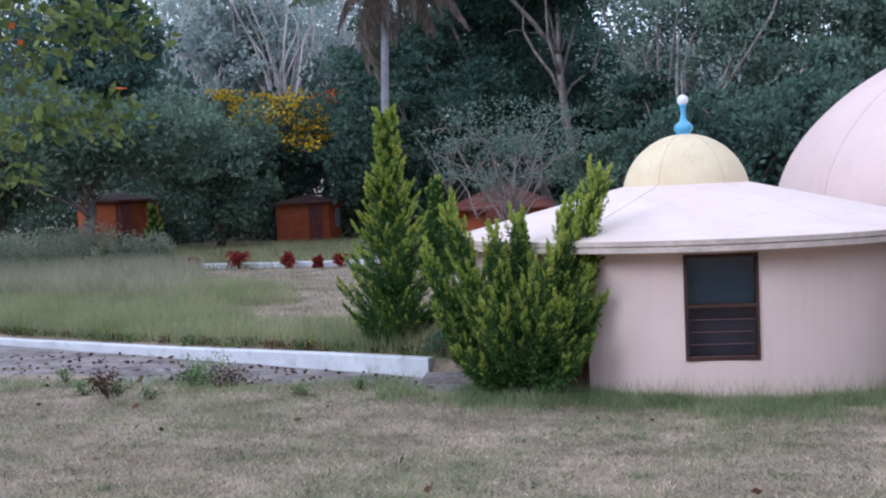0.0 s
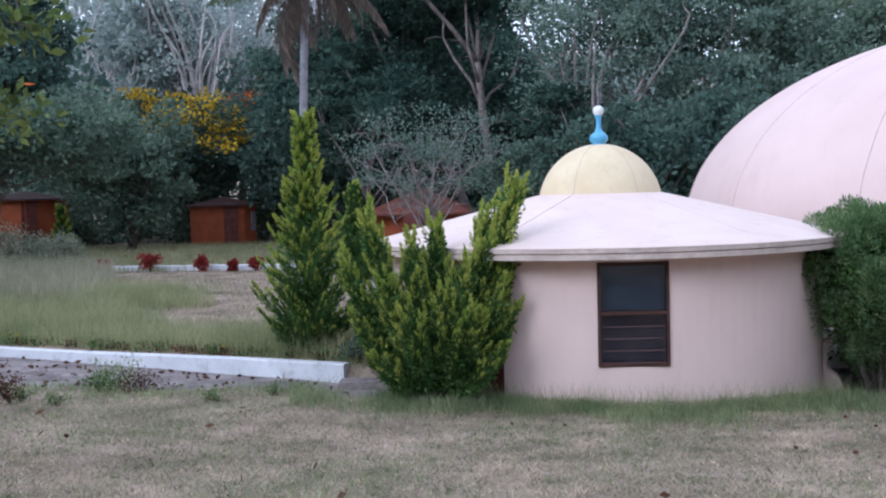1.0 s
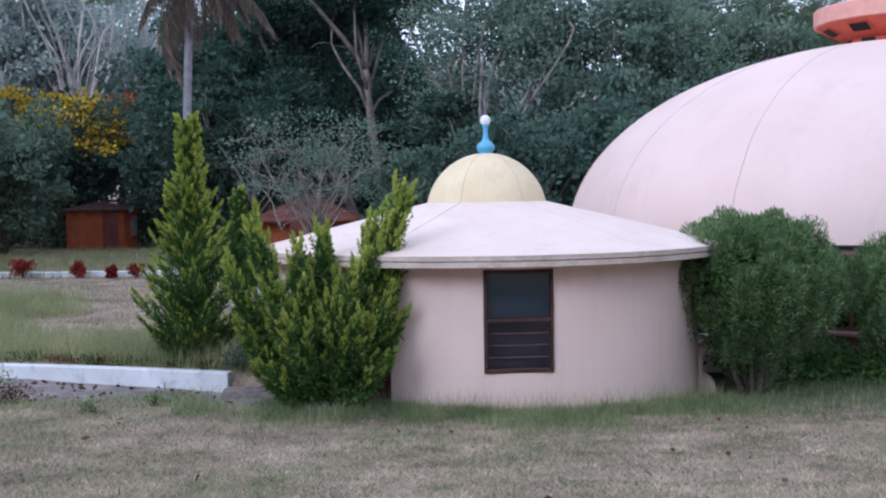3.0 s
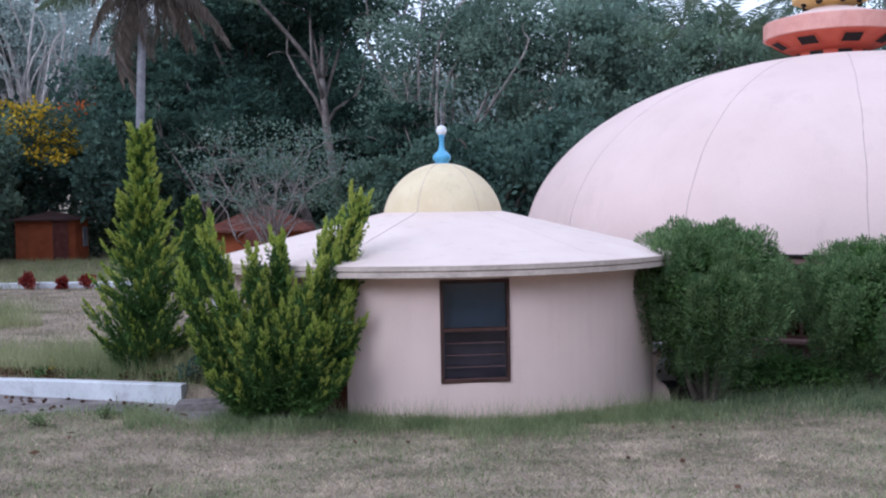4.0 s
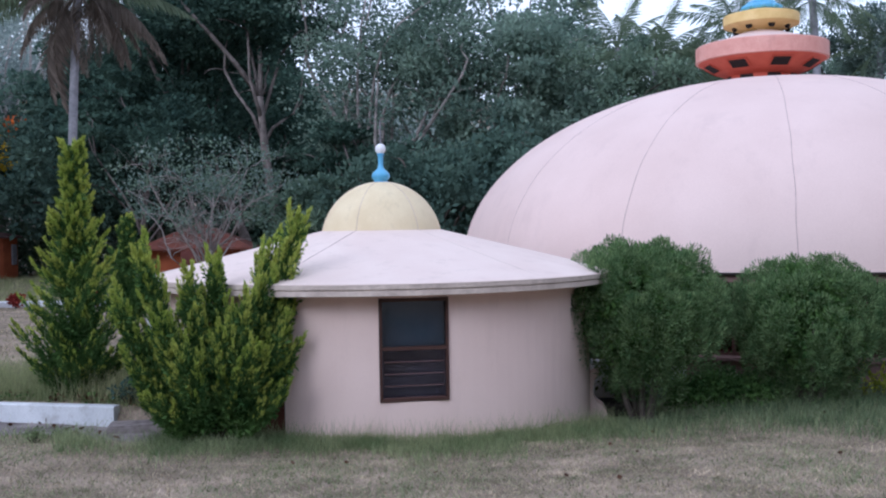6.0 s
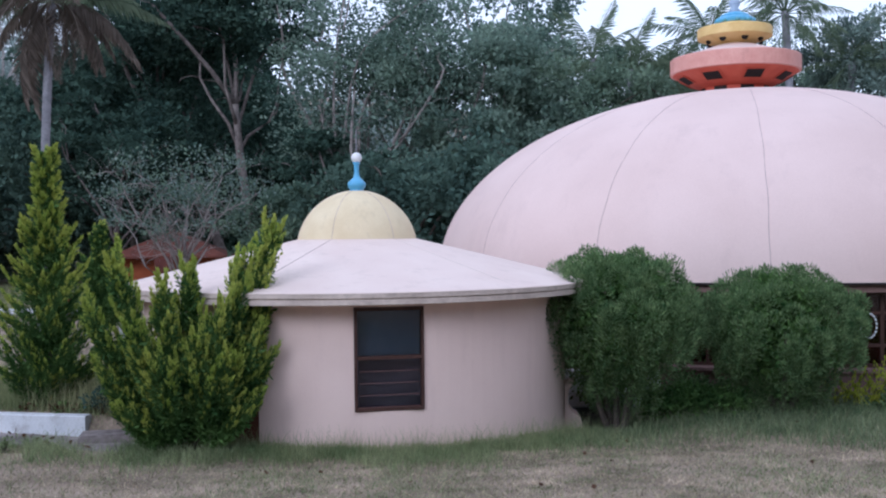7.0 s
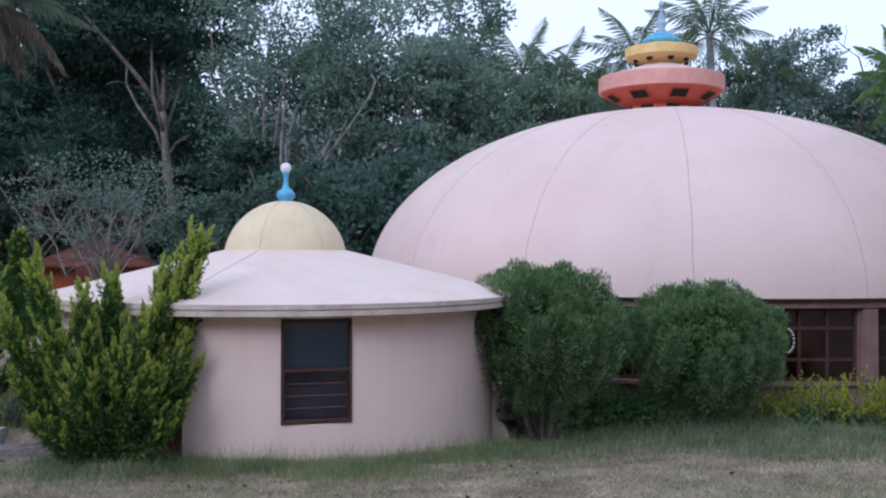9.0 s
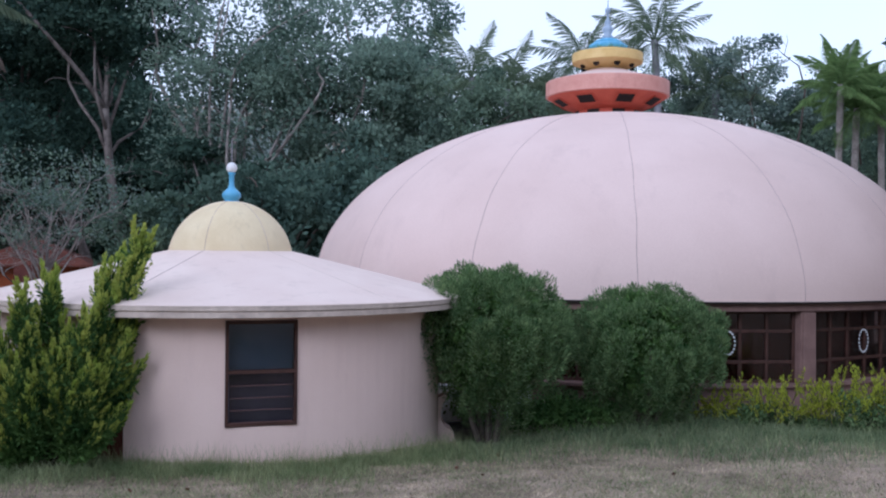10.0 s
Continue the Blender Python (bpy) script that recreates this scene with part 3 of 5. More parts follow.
# far kerb on the terrace
FAR_A, FAR_B = at(-14.85, 36.0), at(1.5, 32.5)
bm = bmesh.new()
n = 24
prev = None
across = Vector((FAR_B.y - FAR_A.y, FAR_A.x - FAR_B.x, 0)).normalized()
for i in range(n + 1):
    q = FAR_A.lerp(FAR_B, i / n)
    h = gz(q.x, q.y)
    ring = [bm.verts.new((q.x + across.x * o, q.y + across.y * o, h + z)) for o, z in ((0.1, -0.3), (0.1, 0.17), (0.08, 0.19), (-0.1, 0.19), (-0.1, -0.3))]
    if prev:
        for j in range(4):
            bm.faces.new((prev[j], prev[j + 1], ring[j + 1], ring[j]))
    prev = ring
bmesh.ops.recalc_face_normals(bm, faces=bm.faces)
tagged(part("kerb", bm, M_LIME), "far whitewashed kerb across the terrace lawn", "kerb", kind="structure")


# ---- plants: builders ----
rng = np.random.default_rng(7)


def unit(n):
    v = rng.normal(size=(n, 3))
    return v / np.linalg.norm(v, axis=1)[:, None]


def leaf_quads(base, way, length, width):
    """Diamond leaves that start at base and point along way; length and width are arrays or numbers."""
    n = len(base)
    way = way / np.linalg.norm(way, axis=1)[:, None]
    side = np.cross(way, unit(n))
    side /= np.linalg.norm(side, axis=1)[:, None] + 1e-9
    L = np.broadcast_to(np.asarray(length, float), (n,))[:, None]
    W = np.broadcast_to(np.asarray(width, float), (n,))[:, None]
    mid = base + way * L * 0.5
    return np.stack([base, mid + side * W * 0.5, base + way * L, mid - side * W * 0.5], 1)


def clump_leaves(centres, radii, per, length, width, up=0.2):
    k = len(centres)
    c = np.repeat(centres, per, 0)
    r = np.repeat(np.asarray(radii, float).reshape(k, -1) * np.ones((k, 3)), per, 0)
    o = unit(k * per) * (rng.random((k * per, 1)) ** 0.45)
    way = o + unit(k * per) * 0.9 + np.array([0, 0, up])
    ln = length * (0.6 + 0.8 * rng.random(k * per))
    return leaf_quads(c + o * r, way, ln, ln * width / length)


def bent(p, q, r0, r1, sag=0.1, n=6):
    """A limb from p to q that bows and kinks, with its radius tapering."""
    p, q = Vector(p), Vector(q)
    ln = (q - p).length
    off, kink = Vector(unit(1)[0]) * ln * sag, Vector(unit(1)[0]) * ln * sag * 0.45
    ph = rng.uniform(0, 6)
    out = []
    for i in range(n + 1):
        t = i / n
        bow = math.sin(math.pi * t)
        out.append((p.lerp(q, t) + off * bow + kink * bow * math.sin(7 * t + ph) + Vector((0, 0, ln * sag * 0.8 * bow)), r0 + (r1 - r0) * t ** 0.8))
    return out


def tree(name, label, az, d, top, crown_low, spread, leaf_mat, bark, trunk_r=0.22, clumps=70, per=130, leaf=0.3, lean=(0.0, 0.0), limbs=12, flat=0.65, fullness=0.5, twigs=0, thin=1.0, crown_shift=(0, 0), size=0.24, category="tree", wide=0.5):
    """A tree on the ground: trunk, bowed limbs to its leaf clumps, a crown of separate leaves. Heights are over the eye's level."""
    b = at(az, d, EYE + (top + crown_low) / 2)
    z0 = gz(b.x, b.y) - 0.15
    ob = new(name)
    ob.location = (b.x, b.y, z0)
    ob.rotation_euler = (0, 0, -radians(az))
    tagged(ob, label, category)
    h = rise(az, d, top) - z0
    low = rise(az, d, crown_low) - z0
    cz, rz = (h + low) / 2, (h - low) / 2
    u = unit(clumps) * (rng.random((clumps, 1)) ** fullness)
    c = u * np.array([spread, spread * 0.8, rz]) + np.array([lean[0] + crown_shift[0], lean[1] + crown_shift[1], cz])
    rad = np.stack([spread * size * (0.6 + 0.8 * rng.random(clumps))] * 3, 1) * np.array([1, 1, flat])
    fork = max(0.25 * h, low * 0.85)
    stem = [(Vector((lean[0] * (t ** 1.4) + 0.12 * math.sin(5 * t + az), lean[1] * t ** 1.4 + 0.1 * math.sin(4 * t + d), fork * t)), trunk_r * (1.2 - 0.55 * t if t > 0 else 1.6)) for t in np.linspace(0, 1, 9)]
    v, f = tube_mesh([stem], 8)
    raw("trunk", v, f, bark, ob, "", True)
    tip = stem[-1][0]
    order = np.argsort(-np.linalg.norm(u, axis=1))[:limbs]
    for rank, i in enumerate(order):
        start = tip if i % 2 or rank < 2 else stem[5 + i % 3][0]
        big = bent(start, c[i], trunk_r * (0.62 if rank < 2 else 0.42), trunk_r * 0.08, 0.19, 8)
        paths = [big]
        for _ in range(twigs):
            k = rng.integers(2, 8)
            q = big[k][0] + Vector(unit(1)[0] * np.array([1, 1, 0.6])) * spread * 0.35 + Vector((0, 0, spread * 0.12))
            sub = bent(big[k][0], q, big[k][1] * 0.6, trunk_r * 0.04, 0.12, 4)
            paths.append(sub)
            for _ in range(twigs // 2):
                kk = rng.integers(1, 4)
                q2 = sub[kk][0] + Vector(unit(1)[0]) * spread * 0.16 + Vector((0, 0, spread * 0.05))
                paths.append(bent(sub[kk][0], q2, sub[kk][1] * 0.6, trunk_r * 0.03, 0.1, 3))
        v, f = tube_mesh(paths, 5)
        raw("limb", v, f, bark, ob, "", True)
    if per:
        fast("crown", clump_leaves(c, rad, per, leaf, leaf * 0.55 * wide / 0.5), 4, leaf_mat, ob)
    return ob, c, rad


def flowers(ob, centres, radii, mat, count, size, name="blossoms"):
    pick = rng.integers(0, len(centres), count)
    o = unit(count)
    o[:, 2] = np.abs(o[:, 2])
    o[:, 1] = -np.abs(o[:, 1])
    heads = centres[pick] + o * radii[pick] * 0.95
    fast(name, clump_leaves(heads, np.full(count, size * 1.3), 9, size, size * 0.7), 4, mat, ob)


def frond_mesh(length, droop, leaflet, mat, name="frond", gap=0.05, hang=0.5, stiff=0.0):
    """A feather leaf along +x that arches down; leaflets on both sides, all in one mesh."""
    n = 14
    pts = []
    for i in range(n + 1):
        t = i / n
        pts.append(Vector((length * t * (1 - 0.25 * droop * t), 0, length * (0.35 * (1 - droop) * t - droop * 0.75 * t * t))))
    v, f = tube_mesh([[(p, 0.035 * (1 - 0.85 * i / n)) for i, p in enumerate(pts)]], 4)
    faces = list(f)
    count = int(length / gap)
    for i in range(count):
        t = 0.16 + 0.84 * i / count
        k = min(int(t * n), n - 1)
        p = pts[k].lerp(pts[k + 1], t * n - k)
        ln = leaflet * math.sin(math.pi * min(1, 0.25 + 0.72 * t)) * (0.8 + 0.4 * rng.random())
        for sgn in (-1, 1):
            way = Vector((0.55, sgn, -hang * (0.6 + 0.8 * rng.random()) + stiff)).normalized()
            mid = p + way * ln * 0.5
            end = p + way * ln + Vector((0, 0, -ln * 0.25))
            wv = Vector((0.022, 0, 0.012))
            b0 = len(v)
            v += [p, mid + wv, end, mid - wv]
            faces.append((b0, b0 + 1, b0 + 2, b0 + 3))
    me = bpy.data.meshes.new(name)
    me.from_pydata([tuple(q) for q in v], [], faces)
    me.materials.append(mat)
    return me


def palm(name, label, az, d, crown_z, fronds, mesh, dead=0, dead_mesh=None, trunk_r=0.13, lean=0.3, tilt=(60, -25), bark=None, size=1.0):
    b = at(az, d, EYE + crown_z * 0.7)
    z0 = gz(b.x, b.y) - 0.1
    h = rise(az, d, crown_z) - z0
    ob = new(name)
    ob.location = (b.x, b.y, z0)
    ob.rotation_euler = (0, 0, -radians(az))
    tagged(ob, label, "palm")
    stem = [(Vector((lean * t * t, 0, h * t)), trunk_r * (1.5 - 0.5 * min(1, 4 * t)) * (1 + (0.05 if i % 2 else 0))) for i, t in enumerate(np.linspace(0, 1, 60))]
    v, f = tube_mesh([stem], 10)
    raw("trunk", v, f, bark or M_BARK_PALM, ob, "ringed grey trunk", True)
    for i in range(fronds):
        up = tilt[0] + (tilt[1] - tilt[0]) * (i / max(1, fronds - 1))
        m = Matrix.Translation((lean, 0, h - 0.1)) @ pose(0, 0, 0, 0, 0, i * 137.5 + az) @ pose(0, 0, 0, rng.uniform(-15, 15), -up, 0) @ Matrix.Scale(size * rng.uniform(0.85, 1.1), 4)
        share("frond", mesh, ob, m)
    for i in range(dead):
        m = Matrix.Translation((lean, 0, h - 0.25)) @ pose(0, 0, 0, 0, 0, i * 360 / dead + rng.uniform(-15, 15)) @ pose(0, 0, 0, rng.uniform(-20, 20), rng.uniform(-25, 50), 0) @ Matrix.Scale(size * rng.uniform(0.7, 1.05), 4)
        share("dead_frond", dead_mesh, ob, m, "dry brown hanging frond")
    return ob


def spray_leaves(starts, ends, per, length, width, fat):
    """Feathery plumes: small scale leaves along each start-end line, fanned to its tip."""
    k = len(starts)
    t = rng.random((k, per, 1)) ** 0.8
    axis = (ends - starts)[:, None, :]
    ln = np.linalg.norm(axis, axis=2, keepdims=True)
    width_here = fat * ln * np.sin(np.pi * np.clip(0.15 + 0.85 * t, 0, 1)) * 0.9
    off = unit(k * per).reshape(k, per, 3) * width_here * rng.random((k, per, 1)) ** 0.5
    base = starts[:, None, :] + axis * t + off
    way = axis / ln * 1.5 + off / (width_here + 1e-6) * 0.5 + np.array([0, 0, 0.35]) + unit(k * per).reshape(k, per, 3) * 0.3
    tt = (t + 0.25 * (np.linalg.norm(off, axis=2, keepdims=True) / (fat * ln + 1e-6))).reshape(-1)
    q = leaf_quads(base.reshape(-1, 3), way.reshape(-1, 3), length * (0.7 + 0.6 * rng.random(k * per)), width)
    return q, tt


def sprig_leaves(start, way, length, per, leaf, fat):
    """Pointed feathery sprigs: scale leaves packed round lines that curl upwards. Returns the leaves and their place along the sprig."""
    k = len(start)
    t = rng.random((k, per, 1)) ** 0.85
    L = length[:, None, None]
    up = np.array([0, 0, 1.0])
    axis = way[:, None, :] + up * 0.3 * t
    axis /= np.linalg.norm(axis, axis=2, keepdims=True)
    spoke = unit(k * per).reshape(k, per, 3)
    spoke -= axis * (spoke * axis).sum(2, keepdims=True)
    spoke /= np.linalg.norm(spoke, axis=2, keepdims=True) + 1e-9
    wide = fat * L * (0.25 + t) ** 0.5 * (1.01 - t) * rng.random((k, per, 1)) ** 0.5
    base = start[:, None, :] + way[:, None, :] * L * t + up * L * 0.15 * t * t + spoke * wide
    out = axis + spoke * 0.3 + unit(k * per).reshape(k, per, 3) * 0.12
    q = leaf_quads(base.reshape(-1, 3), out.reshape(-1, 3), leaf * (0.7 + 0.6 * rng.random(k * per)), leaf * 0.24)
    return q, t.reshape(-1)


def plume_set(start, way, length, sprigs, per, leaf, fat):
    """Branch plumes: each a line that sweeps up, set with sprigs on all sides that shorten to its tip."""
    k = len(start)
    tm = (np.arange(sprigs)[None, :] + rng.random((k, sprigs))) / sprigs
    tm = 0.18 + 0.82 * tm
    L = length[:, None]
    up = np.array([0, 0, 1.0])
    p = start[:, None, :] + way[:, None, :] * (L * tm)[..., None] + up * (L * 0.22 * tm ** 2)[..., None]
    axis = way[:, None, :] + up * (0.44 * tm)[..., None]
    axis /= np.linalg.norm(axis, axis=2, keepdims=True)
    side = unit(k * sprigs).reshape(k, sprigs, 3)
    side -= axis * (side * axis).sum(2, keepdims=True)
    side /= np.linalg.norm(side, axis=2, keepdims=True) + 1e-9
    lean = (0.62 * (1 - tm) + 0.06)[..., None]
    w = axis + side * lean
    w /= np.linalg.norm(w, axis=2, keepdims=True)
    ln = (0.08 + 0.36 * L * (1.0 - tm)) * (0.7 + 0.6 * rng.random((k, sprigs)))
    q, ts = sprig_leaves(p.reshape(-1, 3), w.reshape(-1, 3), ln.reshape(-1), per, leaf, fat)
    return q, 0.5 * np.repeat(tm.reshape(-1), per) + 0.5 * ts


def conifer(name, label, b, height, reach, plumes, leaders=(), base_r=0.05, sprigs=17, per=40, leaf=0.055, fat=0.18, gold=0.60, heart=True):
    """Golden cypress at b. One pointed crown of upswept plumes whose half-width is reach, or several leaders (tip x, y, z, thickness, plumes)."""
    z0 = gz(b.x, b.y) - 0.03
    ob = new(name)
    ob.location = (b.x, b.y, z0)
    ob.rotation_euler = (0, 0, math.atan2(-b.x, b.y))
    tagged(ob, label, "conifer")
    S, W, L = [], [], []
    lines = []
    if not leaders:
        lines.append([(Vector((0.02 * math.sin(5 * t), 0, height * 0.97 * t)), base_r * (1 - 0.9 * t)) for t in np.linspace(0, 1, 10)])
        for i in range(plumes):
            t = ((i + rng.random()) / plumes) ** 1.15
            w = reach * float(np.interp(t, (0, 0.06, 0.16, 0.27, 0.42, 0.6, 0.78, 0.9, 1), (0.5, 0.75, 0.95, 1, 0.84, 0.56, 0.33, 0.19, 0.05))) * rng.choice((0.55, 0.8, 1.05, 1.35))
            a = i * 2.4 + rng.uniform(-0.3, 0.3)
            lift = 0.5 + 0.45 * t + rng.uniform(-0.1, 0.15)
            d = Vector((math.cos(a), math.sin(a), lift)).normalized()
            ln = w / max(d.x ** 2 + d.y ** 2, 0.05) ** 0.5
            top = height * (0.03 + 0.95 * t)
            S.append(Vector((d.x, d.y, 0)) * 0.02 + Vector((0, 0, max(0.05, top - ln * (d.z + 0.2)))))
            W.append(d)
            L.append(max(ln, 0.14))
        S.append(Vector((0, 0, height * 0.86)))
        W.append(Vector((0.03, 0, 1)).normalized())
        L.append(height * 0.105)
    for tx, ty, tz, thick, count in leaders:
        mid = Vector((tx * 0.56, ty * 0.7, tz * 0.40))
        tip = Vector((tx, ty, tz))
        pts = [mid * (2 * t * (1 - t)) + tip * (t * t) for t in np.linspace(0, 1, 9)]
        lines.append([(p, base_r * (1 - 0.85 * k / 8)) for k, p in enumerate(pts)])
        for i in range(count):
            t = 0.22 + 0.74 * ((i + rng.random()) / count)
            p = mid * (2 * t * (1 - t)) + tip * (t * t)
            along_ = (mid * (2 - 4 * t) + tip * (2 * t)).normalized()
            a = i * 2.4 + rng.uniform(-0.4, 0.4)
            side = Vector((math.cos(a), math.sin(a), 0))
            d = (along_ + side * rng.uniform(0.3, 0.65) * (1.1 - 0.6 * t)).normalized()
            S.append(p)
            W.append(d)
            L.append(thick * rng.uniform(0.8, 1.4) * (1.25 - 0.55 * t))
        S.append(tip - (tip - mid).normalized() * thick * 0.8)
        W.append((tip - mid).normalized())
        L.append(thick * 0.85)
    for line in lines:
        v, f = tube_mesh([line], 5)
        raw("trunk", v, f, M_BARK_DARK, ob)
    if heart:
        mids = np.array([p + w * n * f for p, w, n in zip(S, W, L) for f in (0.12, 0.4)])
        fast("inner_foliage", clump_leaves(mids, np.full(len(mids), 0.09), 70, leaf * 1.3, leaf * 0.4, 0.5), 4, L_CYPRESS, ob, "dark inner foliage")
    q, t = plume_set(np.array(S), np.array(W), np.array(L), sprigs, per, leaf, fat)
    hz = np.clip(q[:, 0, 2] / height, 0, 1)
    lit = t + 0.45 * (hz - 0.5) + 0.22 * (rng.random(len(t)) - 0.5) > gold
    fast("foliage", q[~lit], 4, L_CYPRESS, ob, "dense green scale foliage")
    fast("tip_foliage", q[lit], 4, L_LIME, ob, "yellow-green tips")
    return ob


def tuft_bush(name, label, az, d, rx, z_low, z_top, mat, knobs=210, per=300, leaf=0.062, stems=7):
    """A clipped bush: a knobbly egg of upright tufts, narrow below, on a cluster of stems."""
    b = polar(az, d)
    z0 = gz(b.x, b.y)
    ob = new(name)
    ob.location = (b.x, b.y, z0)
    ob.rotation_euler = (0, 0, -radians(az))
    tagged(ob, label, "bush")
    zl, zt = z_low + EYE - z0, z_top + EYE - z0
    i = np.arange(knobs) + 0.5
    cz = 1 - 2 * i / knobs
    ph = i * 2.39996 + 0.35 * rng.normal(size=knobs)
    belly = np.interp(cz, (-1, -0.75, -0.45, -0.1, 0.2, 0.6, 0.9, 1), (0.16, 0.36, 0.68, 0.95, 1.0, 0.82, 0.48, 0.20)) * (1 + 0.04 * np.sin(3 * ph + az) + 0.07 * np.clip(rng.normal(size=knobs), -1.5, 1.2))
    hz = zl + (zt - zl) * (cz + 1) / 2 - 0.14 + 0.08 * rng.normal(size=knobs)
    c = np.stack([(rx - 0.16) * belly * np.cos(ph), (rx - 0.16) * belly * np.sin(ph), hz], 1)
    out = np.stack([np.cos(ph) * 0.7, np.sin(ph) * 0.7, 0.25 + 0.9 * np.clip(cz, 0, 1)], 1)
    out /= np.linalg.norm(out, axis=1)[:, None]
    size = rng.uniform(0.13, 0.25, knobs)
    u = unit(knobs * per)
    o = np.repeat(out, per, 0)
    back = (u * o).sum(1) < -0.15
    u[back] = -u[back]
    shell = (0.45 + 0.55 * rng.random((knobs * per, 1)) ** 0.5)
    tall = np.repeat(np.where(cz < 0.1, 1.55, 1.1), per)[:, None]
    base = np.repeat(c, per, 0) + u * shell * np.repeat(size, per)[:, None] * np.concatenate([np.ones_like(tall), np.ones_like(tall), tall], 1)
    way = u * 0.95 + np.array([0, 0, 0.55]) + unit(knobs * per) * 0.35
    fast("foliage", leaf_quads(base, way, leaf * (0.6 + 0.8 * rng.random(knobs * per)), leaf * 0.24), 4, mat, ob)
    # inner leaves get a darker green than the tips: inner shade put into colour
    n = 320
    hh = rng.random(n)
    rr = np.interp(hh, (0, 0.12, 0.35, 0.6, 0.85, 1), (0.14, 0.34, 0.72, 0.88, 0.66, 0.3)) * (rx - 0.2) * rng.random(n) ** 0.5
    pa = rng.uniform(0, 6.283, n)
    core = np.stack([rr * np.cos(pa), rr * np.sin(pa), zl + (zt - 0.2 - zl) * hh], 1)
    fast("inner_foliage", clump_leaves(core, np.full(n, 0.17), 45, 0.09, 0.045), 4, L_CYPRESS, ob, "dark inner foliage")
    for i in range(stems):
        a = i * 2.4
        v, f = tube_mesh([bent((0.09 * math.cos(a), 0.09 * math.sin(a), -0.05), (rx * 0.5 * math.cos(a), rx * 0.5 * math.sin(a), (zl + zt) * 0.5), 0.055, 0.014, 0.06, 6)], 6)
        raw("stem", v, f, M_BARK_DARK, ob)
    return ob


def shrub(name, label, az, d, rx, top, mat, clumps=14, per=90, leaf=0.1, category="shrub", group="", sprays=0, spray_mat=None, tall=None):
    b = at(az, d)
    z0 = gz(b.x, b.y)
    h = tall or rise(az, d, top) - z0
    ob = new(name)
    ob.location = (b.x, b.y, z0)
    ob.rotation_euler = (0, 0, -radians(az))
    tagged(ob, label, category, group)
    u = unit(clumps) * rng.random((clumps, 1)) ** 0.5
    c = u * np.array([rx, rx * 0.7, h * 0.42]) + np.array([0, 0, h * 0.5])
    fast("foliage", clump_leaves(c, np.full(clumps, min(rx, h) * 0.38), per, leaf, leaf * 0.5), 4, mat, ob)
    paths = [bent((0, 0, -0.03), tuple(c[i]), 0.012, 0.005, 0.1, 4) for i in range(min(clumps, 8))]
    if sprays:
        s = np.stack([rng.uniform(-rx * 1.2, rx * 1.2, sprays), rng.uniform(-rx * 0.6, rx * 0.6, sprays), rng.uniform(h * 0.45, h * 0.95, sprays)], 1)
        e = s + np.stack([rng.uniform(-0.3, 0.3, sprays), rng.uniform(-0.35, 0.1, sprays), rng.uniform(0.15, 0.62, sprays)], 1)
        paths += [[(Vector(a), 0.006), (Vector(q), 0.003)] for a, q in zip(s, e)]
        q, _ = spray_leaves(s, e, 46, leaf * 0.75, leaf * 0.33, 0.12)
        fast("shoot_foliage", q, 4, spray_mat, ob, "bright yellow-green shoots")
    for p in paths:
        v, f = tube_mesh([p], 4)
        raw("stem", v, f, M_BARK_DARK, ob)
    return ob


# ---- plants by the buildings ----
conifer("cypress", "young golden cypress with a pointed crown behind the kerb", polar(-3.2, 14.3), 3.52, 0.58, 150, base_r=0.04)
conifer("cypress", "wide golden cypress with several leaders beside the pavilion", polar(4.15, 12.0), 2.75, 1.0, 0,
        [(-0.80, 0.0, 2.18, 0.42, 22), (1.02, 0.05, 2.58, 0.47, 28), (0.66, 0.1, 2.15, 0.47, 17), (0.05, 0.1, 2.05, 0.42, 19), (-0.26, -0.1, 1.86, 0.40, 17),
         (0.92, 0.0, 1.70, 0.45, 22), (-1.06, 0.0, 1.58, 0.40, 17), (0.60, -0.15, 1.80, 0.42, 19), (0.36, -0.35, 1.52, 0.47, 22), (-0.55, -0.35, 1.32, 0.45, 19),
         (-0.86, -0.1, 0.85, 0.42, 17), (0.82, -0.1, 0.90, 0.47, 19), (0.76, -0.2, 1.25, 0.45, 17), (-0.3, -0.55, 0.85, 0.45, 17), (0.4, -0.55, 0.9, 0.47, 19), (-0.68, 0.3, 1.2, 0.42, 15), (0.1, -0.3, 1.15, 0.40, 13),
         (-0.6, -0.4, 0.45, 0.38, 13), (0.6, -0.4, 0.45, 0.40, 13)], 0.03, 15, 34)
tuft_bush("clipped_bush", "clipped round green bush in front of the dome hall", 29.05, 14.3, 1.29, -2.12, -0.27, L_BUSH, 190)
tuft_bush("clipped_bush", "smaller clipped green bush beside the dome hall", 38.15, 15.3, 1.23, -2.3, -0.56, L_BUSH, 175)
shrub("hedge", "low dark hedge under the hall windows", 33.3, 16.0, 0.7, -1.5, L_BUSH, 24, 110, 0.07)
shrub("hedge", "low dark hedge under the hall windows", 28.0, 16.2, 0.7, -1.55, L_BUSH, 18, 100, 0.08)
for az, dd, rx, tp in ((32.3, 15.0, 0.5, -1.5), (34.4, 15.2, 0.5, -1.55)):
    shrub("undergrowth", "dark leafy undergrowth at the foot of the bushes", az, dd, rx, tp, L_CYPRESS, 20, 100, 0.07, "shrub", "undergrowth below the bushes")
